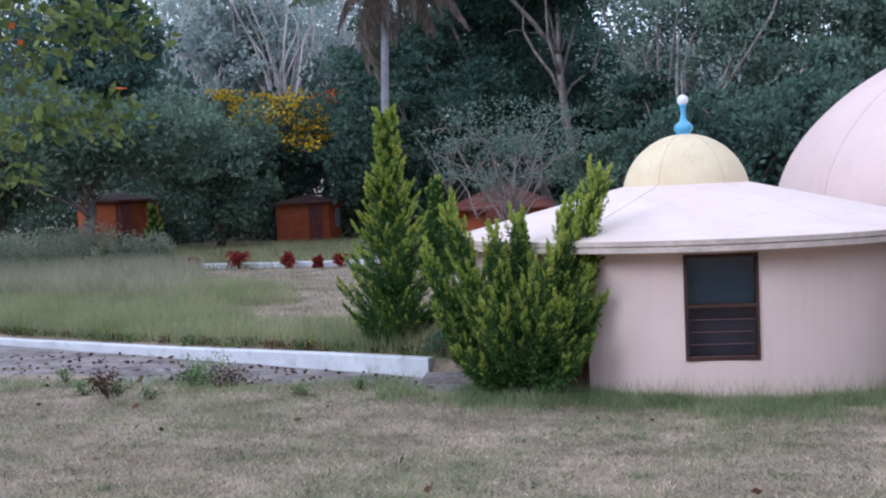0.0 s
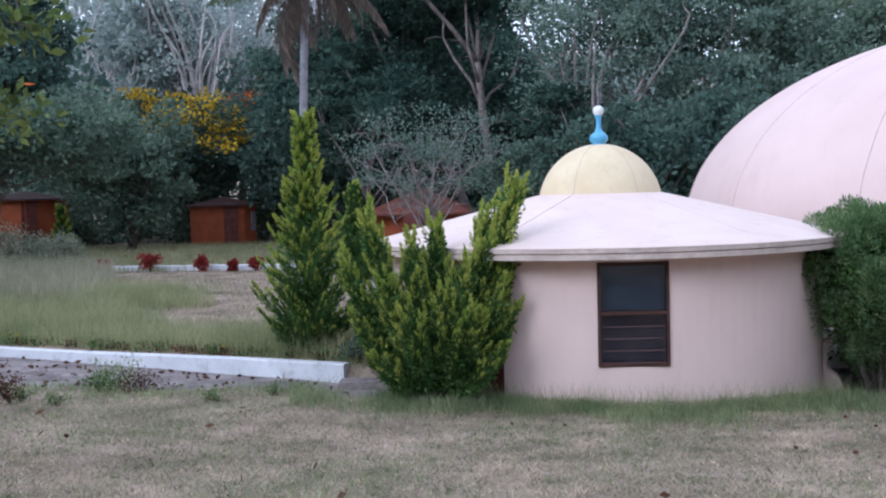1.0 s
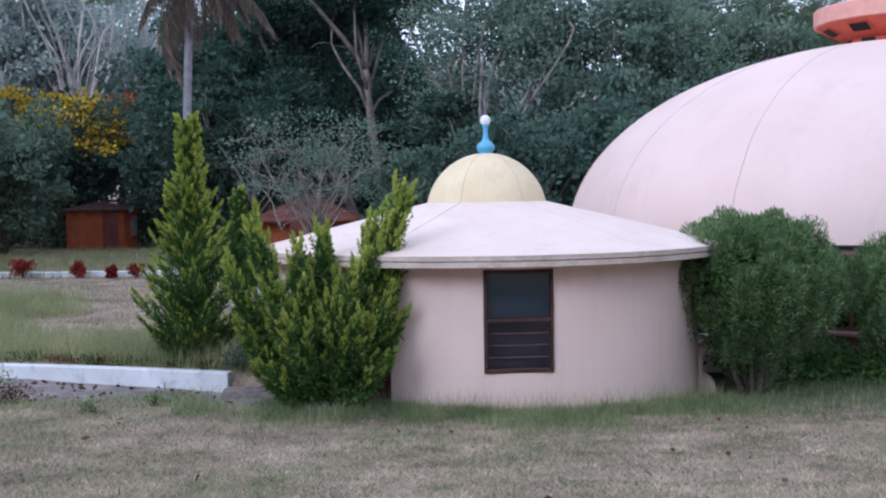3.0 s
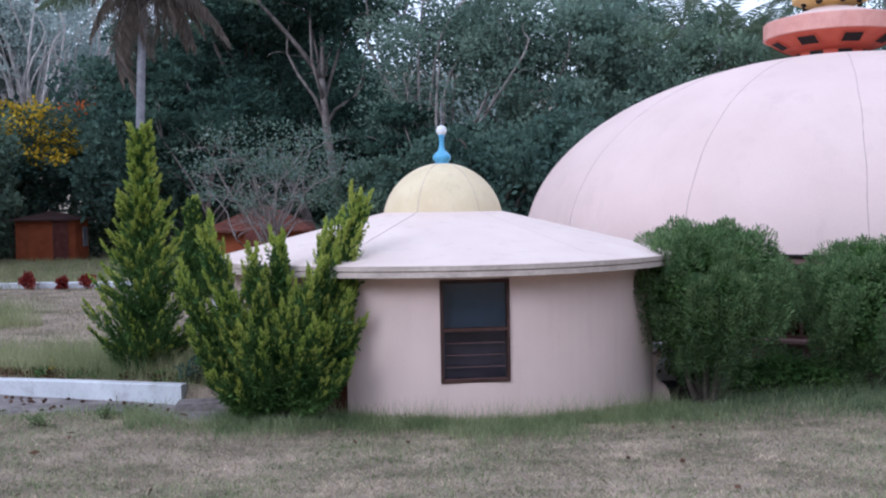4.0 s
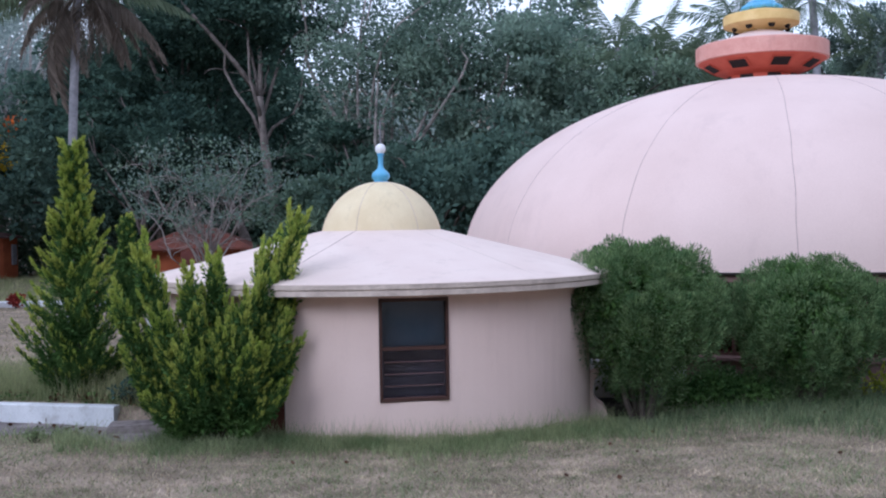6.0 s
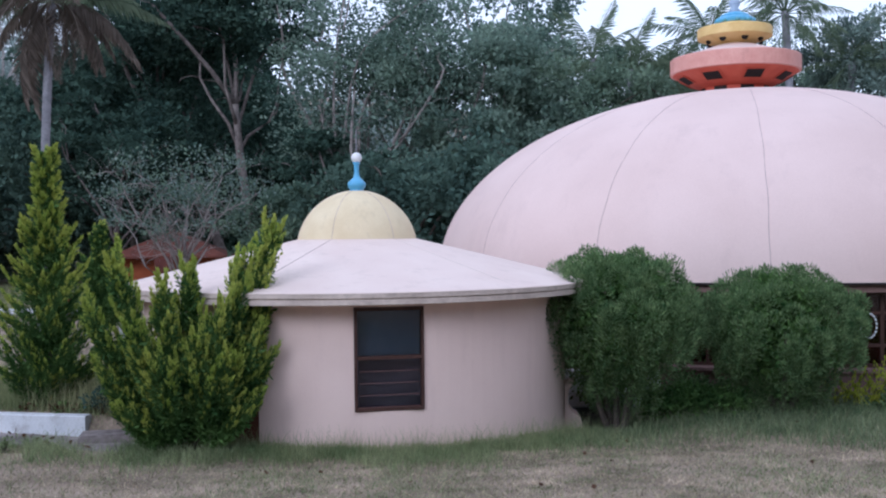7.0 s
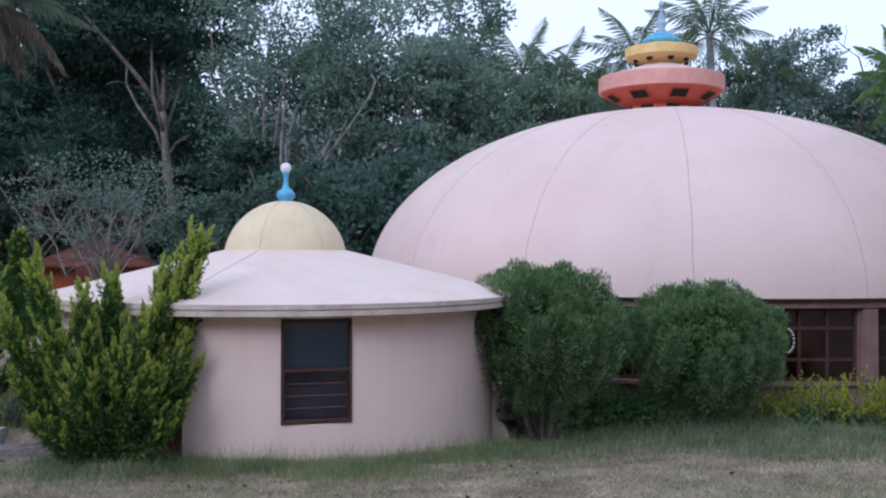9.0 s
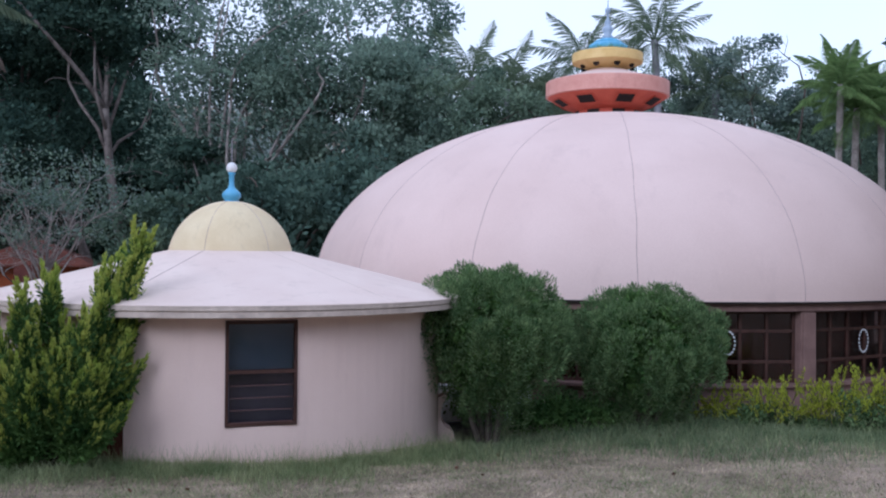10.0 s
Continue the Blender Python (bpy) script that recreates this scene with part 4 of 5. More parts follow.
for az, dd, rx, tp in ((42.6, 15.9, 0.5, -1.45), (44.9, 15.6, 0.62, -1.22), (47.4, 15.6, 0.6, -1.35), (49.9, 15.5, 0.62, -1.0), (52.5, 15.6, 0.6, -1.15)):
    shrub("duranta", "yellow-green flowering shrub along the hall wall", az, dd, rx * 0.9, tp - 0.32, L_BUSH, 18, 80, 0.07, "shrub", "shrubs along the hall", 34 if az < 49 else 46, L_SHOOT)

# ---- huts at the wood's edge ----
rng = np.random.default_rng(7)
rng.bit_generator.advance(4504803)


def hut(label, az, d, width, eave, top, door_at, win_at=None, roof_mat=None, over=0.3, sides=10, turn=0.0):
    b = at(az, d)
    z0 = gz(b.x, b.y) - 0.1
    ob = new("hut")
    ob.location = (b.x, b.y, z0)
    ob.rotation_euler = (0, 0, -radians(az))
    tagged(ob, label, "hut", "orange huts")
    e, t = rise(az, d, eave) - z0, rise(az, d, top) - z0
    r = width / 2
    part("wall", lathe([(r - 0.15, 0), (r, 0), (r, e), (r - 0.15, e)], sides, True, turn, turn + 360), M_BRICK, ob, "orange plastered wall")
    part("roof", lathe([(0.02, t), (r + over, e - 0.05), (r + over, e - 0.14), (r - 0.1, e - 0.02), (0.02, e + 0.02)], sides, False, turn, turn + 360), roof_mat or M_HUTROOF, ob, "low dark roof")
    for name, a, w, z0d, z1d, mat in [("door", door_at, 0.8, 0.0, e * 0.92, M_DOOR)] + ([("window", win_at, 0.5, e * 0.35, e * 0.8, M_BARK_PALM)] if win_at is not None else []):
        part(name, boxed(-w / 2, w / 2, -0.05, 0.03, z0d, z1d, pose(0, 0, 0, 0, 0, a) @ Matrix.Translation((0, -r * 0.97, 0)), 0.01), mat, ob)
    return ob


hut("orange round hut with a dark door under trees", -18.4, 58, 4.6, 2.1, 2.5, 5)
hut("orange round hut with door and a pale window", -7.9, 58, 3.9, 1.9, 2.3, 12, 62)
hut("orange hut with a brown-red tiled roof behind a bare tree", 3.6, 47, 5.6, 1.2, 2.35, -10, None, M_TILE, 0.8, 4, 38)

# ---- trees, from the terrace back to the wood ----
F_LIVE = frond_mesh(2.6, 0.45, 0.55, L_PALM)
F_ROYAL = frond_mesh(2.6, 0.5, 0.6, L_ROYAL)
F_DEAD = frond_mesh(2.5, 0.85, 0.55, L_DEAD, "dead_frond", 0.05, 1.4)
F_COCO = frond_mesh(3.5, 0.5, 0.72, L_PALM, "frond", 0.095, 0.8)
palm("palm", "tall palm with grey trunk and a skirt of dry fronds", -3.75, 25, 6.95, 26, F_LIVE, 20, F_DEAD, 0.1, 0.30, (65, -15), None, 1.15)
bare = tree("bare_tree", "nearly leafless grey tree before the tiled hut", 3.4, 33, 4.6, 1.2, 3.0, L_GREY, M_BARK_PALE, 0.09, 90, 22, 0.12, (0.2, 0), 20, 0.35, 0.6, 7)
yellow = ob, c, r = tree("flowering_tree", "dark green tree with yellow blossom clusters", -9.9, 60, 8.9, 2.2, 4.3, L_DEEP, M_BARK_DARK, 0.2, 90, 170, 0.26)
hi = c[:, 2] > np.percentile(c[:, 2], 30)
flowers(ob, c[hi], r[hi], L_YELLOW, 400, 0.25)
ob, c, r = tree("flowering_tree", "green tree with scattered orange flowers", -4.6, 62, 10.3, 2.0, 3.9, L_MID, M_BARK_DARK, 0.2, 80, 170, 0.26)
hi = c[:, 2] > np.percentile(c[:, 2], 75)
flowers(ob, c[hi], r[hi], L_ORANGE, 26, 0.28)
tree("spreading_tree", "broad green tree with crooked pale branches", -20.6, 41, 5.6, 2.4, 4.6, L_MID, M_BARK_MID, 0.17, 110, 150, 0.24, (0.4, 0), 18, crown_shift=(0.8, 0))
tree("dark_tree", "tall dense dark green tree", -20.5, 56, 14.5, 3.5, 4.6, L_DEEP, M_BARK_DARK, 0.3, 110, 170, 0.35)
tree("shade_tree", "rounded green tree at the wood's edge", -13.2, 52, 7.0, 0.3, 3.6, L_MID, M_BARK_DARK, 0.22, 90, 150, 0.28)
tree("shade_tree", "rounded green tree at the wood's edge", -24.5, 50, 7.5, 0.3, 4.2, L_MID, M_BARK_DARK, 0.22, 90, 150, 0.28)
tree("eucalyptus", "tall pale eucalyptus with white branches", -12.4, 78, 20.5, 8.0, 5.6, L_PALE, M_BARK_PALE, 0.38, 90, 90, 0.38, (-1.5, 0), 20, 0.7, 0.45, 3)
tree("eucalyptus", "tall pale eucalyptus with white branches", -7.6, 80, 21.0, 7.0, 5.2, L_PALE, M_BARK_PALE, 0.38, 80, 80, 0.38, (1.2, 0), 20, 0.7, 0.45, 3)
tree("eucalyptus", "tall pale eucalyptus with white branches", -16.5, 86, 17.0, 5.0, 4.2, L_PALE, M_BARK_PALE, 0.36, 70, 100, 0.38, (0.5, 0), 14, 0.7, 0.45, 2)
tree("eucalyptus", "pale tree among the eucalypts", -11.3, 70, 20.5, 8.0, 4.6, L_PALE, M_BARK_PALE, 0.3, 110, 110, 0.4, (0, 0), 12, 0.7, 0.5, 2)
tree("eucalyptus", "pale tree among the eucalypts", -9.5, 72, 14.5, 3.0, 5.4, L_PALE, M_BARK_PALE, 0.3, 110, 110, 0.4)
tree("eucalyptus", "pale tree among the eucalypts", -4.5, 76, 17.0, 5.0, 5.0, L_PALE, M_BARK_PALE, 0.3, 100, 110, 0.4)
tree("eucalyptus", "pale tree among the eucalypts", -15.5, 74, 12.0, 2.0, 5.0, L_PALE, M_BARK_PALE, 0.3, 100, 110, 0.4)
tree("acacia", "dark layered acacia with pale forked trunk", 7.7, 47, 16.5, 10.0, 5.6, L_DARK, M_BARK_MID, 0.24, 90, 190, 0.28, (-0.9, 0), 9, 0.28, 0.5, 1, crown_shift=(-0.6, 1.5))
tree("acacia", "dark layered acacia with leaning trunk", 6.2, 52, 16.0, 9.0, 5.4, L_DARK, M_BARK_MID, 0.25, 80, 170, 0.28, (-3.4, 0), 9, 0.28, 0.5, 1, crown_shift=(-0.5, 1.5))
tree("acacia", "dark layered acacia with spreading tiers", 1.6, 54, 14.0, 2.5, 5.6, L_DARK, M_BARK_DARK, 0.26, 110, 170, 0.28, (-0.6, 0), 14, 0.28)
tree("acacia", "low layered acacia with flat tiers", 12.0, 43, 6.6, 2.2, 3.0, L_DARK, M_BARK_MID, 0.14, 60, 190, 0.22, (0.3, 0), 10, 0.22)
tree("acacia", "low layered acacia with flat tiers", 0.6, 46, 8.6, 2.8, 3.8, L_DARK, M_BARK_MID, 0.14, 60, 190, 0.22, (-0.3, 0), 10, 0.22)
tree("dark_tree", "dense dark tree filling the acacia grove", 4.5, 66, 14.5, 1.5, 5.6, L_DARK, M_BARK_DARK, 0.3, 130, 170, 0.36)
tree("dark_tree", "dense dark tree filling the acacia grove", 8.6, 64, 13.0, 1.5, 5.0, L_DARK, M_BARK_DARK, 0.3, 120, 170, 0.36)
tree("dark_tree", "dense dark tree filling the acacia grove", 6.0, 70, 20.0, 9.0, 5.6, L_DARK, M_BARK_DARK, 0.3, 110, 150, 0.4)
tree("dark_tree", "dense dark tree behind the palm", -2.6, 56, 13.5, 1.5, 4.8, L_DEEP, M_BARK_DARK, 0.3, 110, 170, 0.34)
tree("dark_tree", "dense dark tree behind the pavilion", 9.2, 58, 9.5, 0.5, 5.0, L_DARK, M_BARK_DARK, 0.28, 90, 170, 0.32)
tree("silver_tree", "tall grey-green tree with light showing through", 13.6, 44, 15.5, 2.5, 4.4, L_SILVER, M_BARK_PALE, 0.26, 120, 150, 0.205, (0.3, 0), 18, 0.7, 0.5, 2)
tree("silver_tree", "tall grey-green tree with light showing through", 18.2, 46, 16.0, 2.0, 4.6, L_SILVER, M_BARK_PALE, 0.26, 120, 160, 0.215, (-0.3, 0), 18, 0.7, 0.5, 2)
tree("silver_tree", "tall grey-green tree with dense lower crown", 22.8, 44, 12.3, 2.0, 3.9, L_SILVER, M_BARK_PALE, 0.26, 130, 190, 0.24, (0.0, 0), 14)
tree("silver_tree", "tall grey-green tree with light showing through", 23.4, 55, 18.5, 8.0, 3.6, L_SILVER, M_BARK_PALE, 0.26, 80, 130, 0.26, (0.0, 0), 14, 0.7, 0.5, 2)
tree("shade_tree", "dense low green tree behind the pavilion", 16.0, 36, 4.6, -0.4, 3.6, L_DEEP, M_BARK_DARK, 0.2, 80, 170, 0.24)
tree("shade_tree", "dense low green tree behind the pavilion", 10.3, 37, 3.4, -0.4, 2.6, L_MID, M_BARK_DARK, 0.18, 60, 160, 0.24)
tree("shade_tree", "dense low green tree behind the pavilion", 22.0, 37, 5.2, -0.4, 3.4, L_DEEP, M_BARK_DARK, 0.2, 80, 170, 0.24)
# behind the dome hall
tree("shade_tree", "rounded tree behind the dome", 30.3, 52, 12.6, 3.0, 3.6, L_MID, M_BARK_DARK, 0.25, 80, 300, 0.2)
tree("shade_tree", "rounded tree behind the dome", 35.0, 60, 14.2, 3.0, 4.4, L_MID, M_BARK_DARK, 0.25, 80, 300, 0.2)
tree("shade_tree", "airy tree behind the dome", 41.2, 48, 12.3, 3.0, 3.0, L_GREY, M_BARK_DARK, 0.22, 70, 240, 0.18, (0, 0), 14, 0.7, 0.5, 2)
tree("shade_tree", "airy tree behind the dome", 44.6, 47, 12.6, 3.0, 3.0, L_GREY, M_BARK_DARK, 0.22, 60, 220, 0.18, (0, 0), 14, 0.7, 0.5, 2)
tree("shade_tree", "rounded tree behind the dome", 47.5, 50, 10.5, 2.0, 4.0, L_MID, M_BARK_DARK, 0.24, 80, 300, 0.2)
tree("shade_tree", "rounded tree behind the dome", 53.5, 46, 9.5, 1.0, 4.0, L_MID, M_BARK_DARK, 0.24, 80, 300, 0.2)
tree("shade_tree", "rounded tree behind the dome", 43.0, 58, 13.0, 4.0, 4.4, L_MID, M_BARK_DARK, 0.24, 90, 300, 0.2)
tree("shade_tree", "rounded tree behind the dome", 49.5, 60, 13.5, 3.0, 4.6, L_MID, M_BARK_DARK, 0.24, 90, 300, 0.2)
tree("shade_tree", "rounded tree behind the dome", 38.9, 62, 15.2, 4.0, 4.2, L_MID, M_BARK_DARK, 0.24, 80, 300, 0.2)
tree("shade_tree", "rounded tree behind the dome", 28.2, 43, 10.6, 1.5, 3.2, L_MID, M_BARK_DARK, 0.24, 80, 300, 0.2)
# trees outside the view, added to keep sky light off the hall's right
for az, dd, tp in ((61, 27, 10.5), (68, 23, 10.5), (77, 20, 9.5)):
    tree("shade_tree", "unseen tree added to shade the dome hall's right side", az, dd, tp, 1.0, 4.2, L_DEEP, M_BARK_DARK, 0.28, 110, 120, 0.32)
for az, d, z, n, lean, size in ((33.9, 46, 11.2, 20, 0.4, 0.95), (38.9, 45, 11.9, 24, -0.4, 1.05), (27.3, 48, 10.9, 20, 0.4, 0.95), (29.6, 46, 9.9, 18, 0.2, 0.95), (31.4, 47, 9.5, 18, 0.2, 0.9), (41.6, 47, 9.9, 15, 0.2, 0.9)):
    palm("coconut_palm", "coconut palm with drooping feathery fronds behind the dome", az, d, z, n, F_COCO, 0, None, 0.16, lean, (78, -35), size=size)
for az, d, z, lean, size in ((48.3, 38, 8.0, 0.1, 0.85), (49.1, 39, 7.3, 0.1, 0.9), (50.6, 40, 7.6, -0.1, 0.85)):
    palm("royal_palm", "royal palm with pale trunk and bright fronds", az, d, z, 26, F_ROYAL, 0, None, 0.12, lean, (88, -30), M_BARK_PALE, size)

# overhanging broad-leaved tree at the start of the walk; its trunk stands outside the view
b = at(-34, 8.6)
alm = new("almond_tree")
alm.location = (b.x, b.y, gz(b.x, b.y) - 0.1)
tagged(alm, "broad-leaved tree with reddening leaves hanging over the lawn", "tree")
paths = [[(Vector((0.1 * math.sin(3 * t), 0, 4.6 * t)), 0.16 - 0.07 * t) for t in np.linspace(0, 1, 8)]]
heads = []
for az, el, dd in ((-24, 12, 9.0), (-21.5, 11, 9.2), (-19, 12.3, 9.0), (-23.5, 8.5, 9.1), (-20.5, 7.0, 9.3), (-25, 5.5, 9.0), (-22.5, 6.2, 9.2), (-19.3, 6.3, 9.3), (-24.5, 3.3, 9.1), (-27, 9, 9.0), (-29, 5, 9.0), (-30, 12, 8.8), (-26.5, 12.5, 9.2), (-18.2, 11.2, 9.1), (-33, 14, 8.4), (-38, 12, 8.5), (-40, 8, 9.0)):
    p = at(az, dd, EYE + dd * math.tan(radians(el))) - alm.location
    k = rng.integers(3, 8)
    paths.append(bent(paths[0][k][0], p, 0.018, 0.003, 0.12, 9))
    heads.append(p)
v, f = tube_mesh(paths, 6)
raw("trunk", v, f, M_BARK_MID, alm, "", True)
heads = np.array(heads)
fast("leaves", clump_leaves(heads, np.array([0.42, 0.42, 0.26]) * np.ones((len(heads), 3)), 70, 0.12, 0.062, 0.1), 4, L_ALMOND, alm)
fast("red_leaves", clump_leaves(heads[:5], np.full(5, 0.42), 1, 0.11, 0.07), 4, L_ORANGE, alm, "a few orange-red leaves")

# far woods that close the view
n = 420
wa = rng.uniform(-34, 58, n)
wd = rng.uniform(64, 100, n)
wx, wy = wd * np.sin(np.radians(wa)), wd * np.cos(np.radians(wa))
cap_el = np.where(wa < 26, 8.5, 6.5) * (0.75 + 0.3 * np.sin(wa * 0.7) ** 2)
wz = ground_z(wx, wy) + rng.random(n) ** 0.8 * (EYE + drop(wx, wy) + wd * np.tan(np.radians(cap_el)) - ground_z(wx, wy))
woods = fast("far_woods", clump_leaves(np.stack([wx, wy, wz], 1), np.array([2.6, 2.6, 1.9]) * np.ones((n, 3)), 130, 0.6, 0.36), 4, L_DEEP)
tagged(woods, "dense dark wood behind the huts and the hall", "wood", kind="stuff")
# back layer whose pale leaf tone carries the haze
n = 330
wa = np.where(rng.random(n) < 0.55, rng.uniform(-34, 2, n), rng.uniform(2, 26, n))
wd = rng.uniform(92, 106, n)
wx, wy = wd * np.sin(np.radians(wa)), wd * np.cos(np.radians(wa))
cap_el = np.where(wa < 0, 13.5, 9.0) + 2.0 * np.sin(wa * 0.55)
wz = ground_z(wx, wy) + rng.random(n) ** 0.75 * (EYE + drop(wx, wy) + wd * np.tan(np.radians(cap_el)) - ground_z(wx, wy))
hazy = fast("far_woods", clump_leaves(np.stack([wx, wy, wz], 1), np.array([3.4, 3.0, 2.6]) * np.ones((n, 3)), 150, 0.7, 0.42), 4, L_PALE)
tagged(hazy, "wooded slope far behind, haze put into its pale leaves", "wood", kind="stuff")
# leaf ring outside the view, added to cut low sky light on the walls
n = 300
wa = rng.uniform(62, 322, n)
wd = rng.uniform(30, 52, n)
wx, wy = wd * np.sin(np.radians(wa)), wd * np.cos(np.radians(wa))
wz = ground_z(wx, wy) + rng.uniform(0.5, 13.0, n)
around = fast("far_woods", clump_leaves(np.stack([wx, wy, wz], 1), np.array([3.2, 3.2, 2.2]) * np.ones((n, 3)), 90, 1.2, 0.8), 4, L_DEEP)
tagged(around, "unseen wood added round the lawn to block low sky", "wood", kind="stuff")
n = 260
wa = rng.uniform(-32, 30, n)
wd = rng.uniform(59, 66, n)
wx, wy = wd * np.sin(np.radians(wa)), wd * np.cos(np.radians(wa))
wz = ground_z(wx, wy) + rng.uniform(0.2, 3.6, n)
under = fast("undergrowth", clump_leaves(np.stack([wx, wy, wz], 1), np.array([1.4, 1.2, 1.0]) * np.ones((n, 3)), 130, 0.36, 0.2), 4, L_MID)
tagged(under, "dark undergrowth at the wood's edge", "undergrowth", kind="stuff")

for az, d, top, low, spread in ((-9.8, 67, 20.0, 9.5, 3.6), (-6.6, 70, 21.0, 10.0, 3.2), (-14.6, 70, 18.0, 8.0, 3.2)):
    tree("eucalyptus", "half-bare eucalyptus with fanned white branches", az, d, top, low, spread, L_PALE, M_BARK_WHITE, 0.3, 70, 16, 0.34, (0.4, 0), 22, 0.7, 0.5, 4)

ob, c, r = bare
fast("sparse_foliage", clump_leaves(c, r, 24, 0.12, 0.06), 4, L_MID, ob, "thin grey-green leaves on the outer twigs")
ob, c, r = yellow
side = (c[:, 0] < 0.5) & (c[:, 2] > np.percentile(c[:, 2], 40))
flowers(ob, c[side], r[side], L_YELLOW, 160, 0.25)

# ---- small plants on the terrace ----
for k, size in ((0.055, 0.2), (0.22, 0.36), (0.395, 0.30), (0.50, 0.2), (0.575, 0.26), (0.80, 0.24)):
    p = FAR_A.lerp(FAR_B, k) + across * 0.45
    shrub("red_shrub", "small red-leaved shrub beside the far kerb", math.degrees(math.atan2(p.x, p.y)), math.hypot(p.x, p.y), size, 0, L_REDBUSH, 9, 90, 0.09, "shrub", "red shrubs", tall=size * 2.1)
conifer("cypress", "small golden cypress before the hut", at(-16.6, 46), 2.3, 0.5, 44, sprigs=8, per=24, leaf=0.12)
conifer("cypress", "small dark cypress on the terrace", at(-0.35, 27), 2.75, 0.85, 80, sprigs=10, per=28, leaf=0.09, gold=0.92)
for az, d, rx, tall, mat, n in ((-13.8, 13.6, 0.42, 0.42, L_FRESH, 26), (-12.6, 13.4, 0.28, 0.30, L_LITTER, 12), (-14.8, 13.5, 0.26, 0.34, L_CYPRESS, 12), (-19.4, 13.0, 0.22, 0.36, L_LITTER, 14), (-18.8, 13.1, 0.16, 0.22, L_FRESH, 8), (-21.6, 14.6, 0.2, 0.26, L_FRESH, 8), (-20.6, 13.4, 0.18, 0.2, L_FRESH, 8), (-17.2, 12.6, 0.18, 0.16, L_FRESH, 8), (-5.2, 12.6, 0.2, 0.16, L_FRESH, 9), (-8.5, 12.4, 0.18, 0.14, L_FRESH, 8)):
    shrub("weed", "straggling weed on the path's edge", az, d, rx, 0, mat, n, 38, 0.035, "weed", "weeds by the path", tall=tall)


for az, d, rx, tp in ((-24.2, 40, 1.5, 0.25), (-22.2, 42, 1.6, 0.15), (-20.2, 40, 1.5, 0.30), (-18.2, 41, 1.5, 0.20), (-16.6, 40, 1.2, -0.05), (-26.5, 40, 1.6, 0.3)):
    shrub("scrub", "pale grey-green scrub on the terrace", az, d, rx, tp, L_SCRUB, 26, 120, 0.10, "scrub", "terrace scrub")
for az, d, s in ((-0.35, 13.5, 0.2), (0.7, 13.4, 0.22), (1.6, 13.3, 0.2)):
    shrub("weed", "dark tangled weeds past the kerb's end", az, d, s * 1.4, 0, L_DEEP, 9, 70, 0.05, "weed", tall=s * 2.3)


# ---- grasses ----
def blades(name, label, x, y, h, w, mat, bend=0.5, category="grass", joints=True):
    n = len(x)
    z = ground_z(x, y)
    a = rng.uniform(0, 2 * math.pi, n)
    b = rng.uniform(0, 2 * math.pi, n)
    hh = h * (0.5 + 0.8 * rng.random(n))
    side = np.stack([np.cos(a), np.sin(a), np.zeros(n)], 1) * (w * (0.6 + 0.8 * rng.random(n)))[:, None]
    root = np.stack([x, y, z - 0.01], 1)
    lean = np.stack([np.cos(b), np.sin(b), np.zeros(n)], 1) * (hh * bend * rng.random(n))[:, None]
    up = np.stack([0 * x, 0 * x, hh], 1)
    tip = root + lean + up
    if joints:
        mid = root + lean * 0.38 + up * 0.58
        low = np.stack([root - side, root + side, mid + side * 0.75, mid - side * 0.75], 1)
        high = np.stack([mid - side * 0.75, mid + side * 0.75, tip + side * 0.1, tip - side * 0.1], 1)
        ob = fast(name, np.concatenate([low, high]), 4, mat)
    else:
        ob = fast(name, np.stack([root - side, root + side, tip], 1), 3, mat)
    return tagged(ob, label, category, kind="stuff")


def fan(n, a0, a1, d0, d1, power=1.0):
    a = np.radians(rng.uniform(a0, a1, n))
    d = d0 + (d1 - d0) * rng.random(n) ** power
    return d * np.sin(a), d * np.cos(a)


def kerb_s(x, y):
    return (x - KERB_A.x) * KERB_BACK.x + (y - KERB_A.y) * KERB_BACK.y


def inside(x, y):
    """True where a building or the path covers the ground."""
    p, q = polar(PAV_AZ, PAV_D), polar(HALL_AZ, HALL_D)
    s = kerb_s(x, y)
    al = (x - KERB_A.x) * KERB_DIR.x + (y - KERB_A.y) * KERB_DIR.y
    onpath = (s < 0.2) & (s > -(0.7 + 3.7 * np.clip(al / 9.0, 0, 1)) + 0.35 * np.sin(al * 1.7)) & (al > -1.0)
    return (np.hypot(x - p.x, y - p.y) < RW + 0.02) | (np.hypot(x - q.x, y - q.y) < HA - 0.1) | onpath


x, y = fan(230000, -30, 56, 2.5, 15.5, 1.15)
k = ~inside(x, y) & ((kerb_s(x, y) < 0) | (x > 0.2))
blades("lawn", "short dry trampled lawn grass", x[k], y[k], 0.044, 0.0052, L_LAWN, 2.8, joints=False)
x, y = fan(100000, -28, 54, 4.4, 14.5, 1.1)
pat = np.sin(x * 1.3 + 2) * np.sin(y * 1.1 + x * 0.4) + 0.5 * np.sin(x * 3.1 - y * 2.2) + 0.45 * np.sin(x * 6.3 + y * 4.1) * np.sin(y * 7.7 - x * 2.0)
k = ~inside(x, y) & (pat + 0.6 * rng.normal(size=len(x)) > 0.35 + 0.5 * smooth(x, -2.0, 4.0) * (1 - smooth(x, 5.0, 8.0)) - 0.5 * smooth(y, 8.5, 12.0)) & ((kerb_s(x, y) < 0) | (x > 0.2))
blades("green_tufts", "greener tufts in the lawn", x[k], y[k], 0.07, 0.0042, L_FRESH, 2.0, joints=False)
x, y = fan(26000, -28, 54, 4.4, 13.0, 1.0)
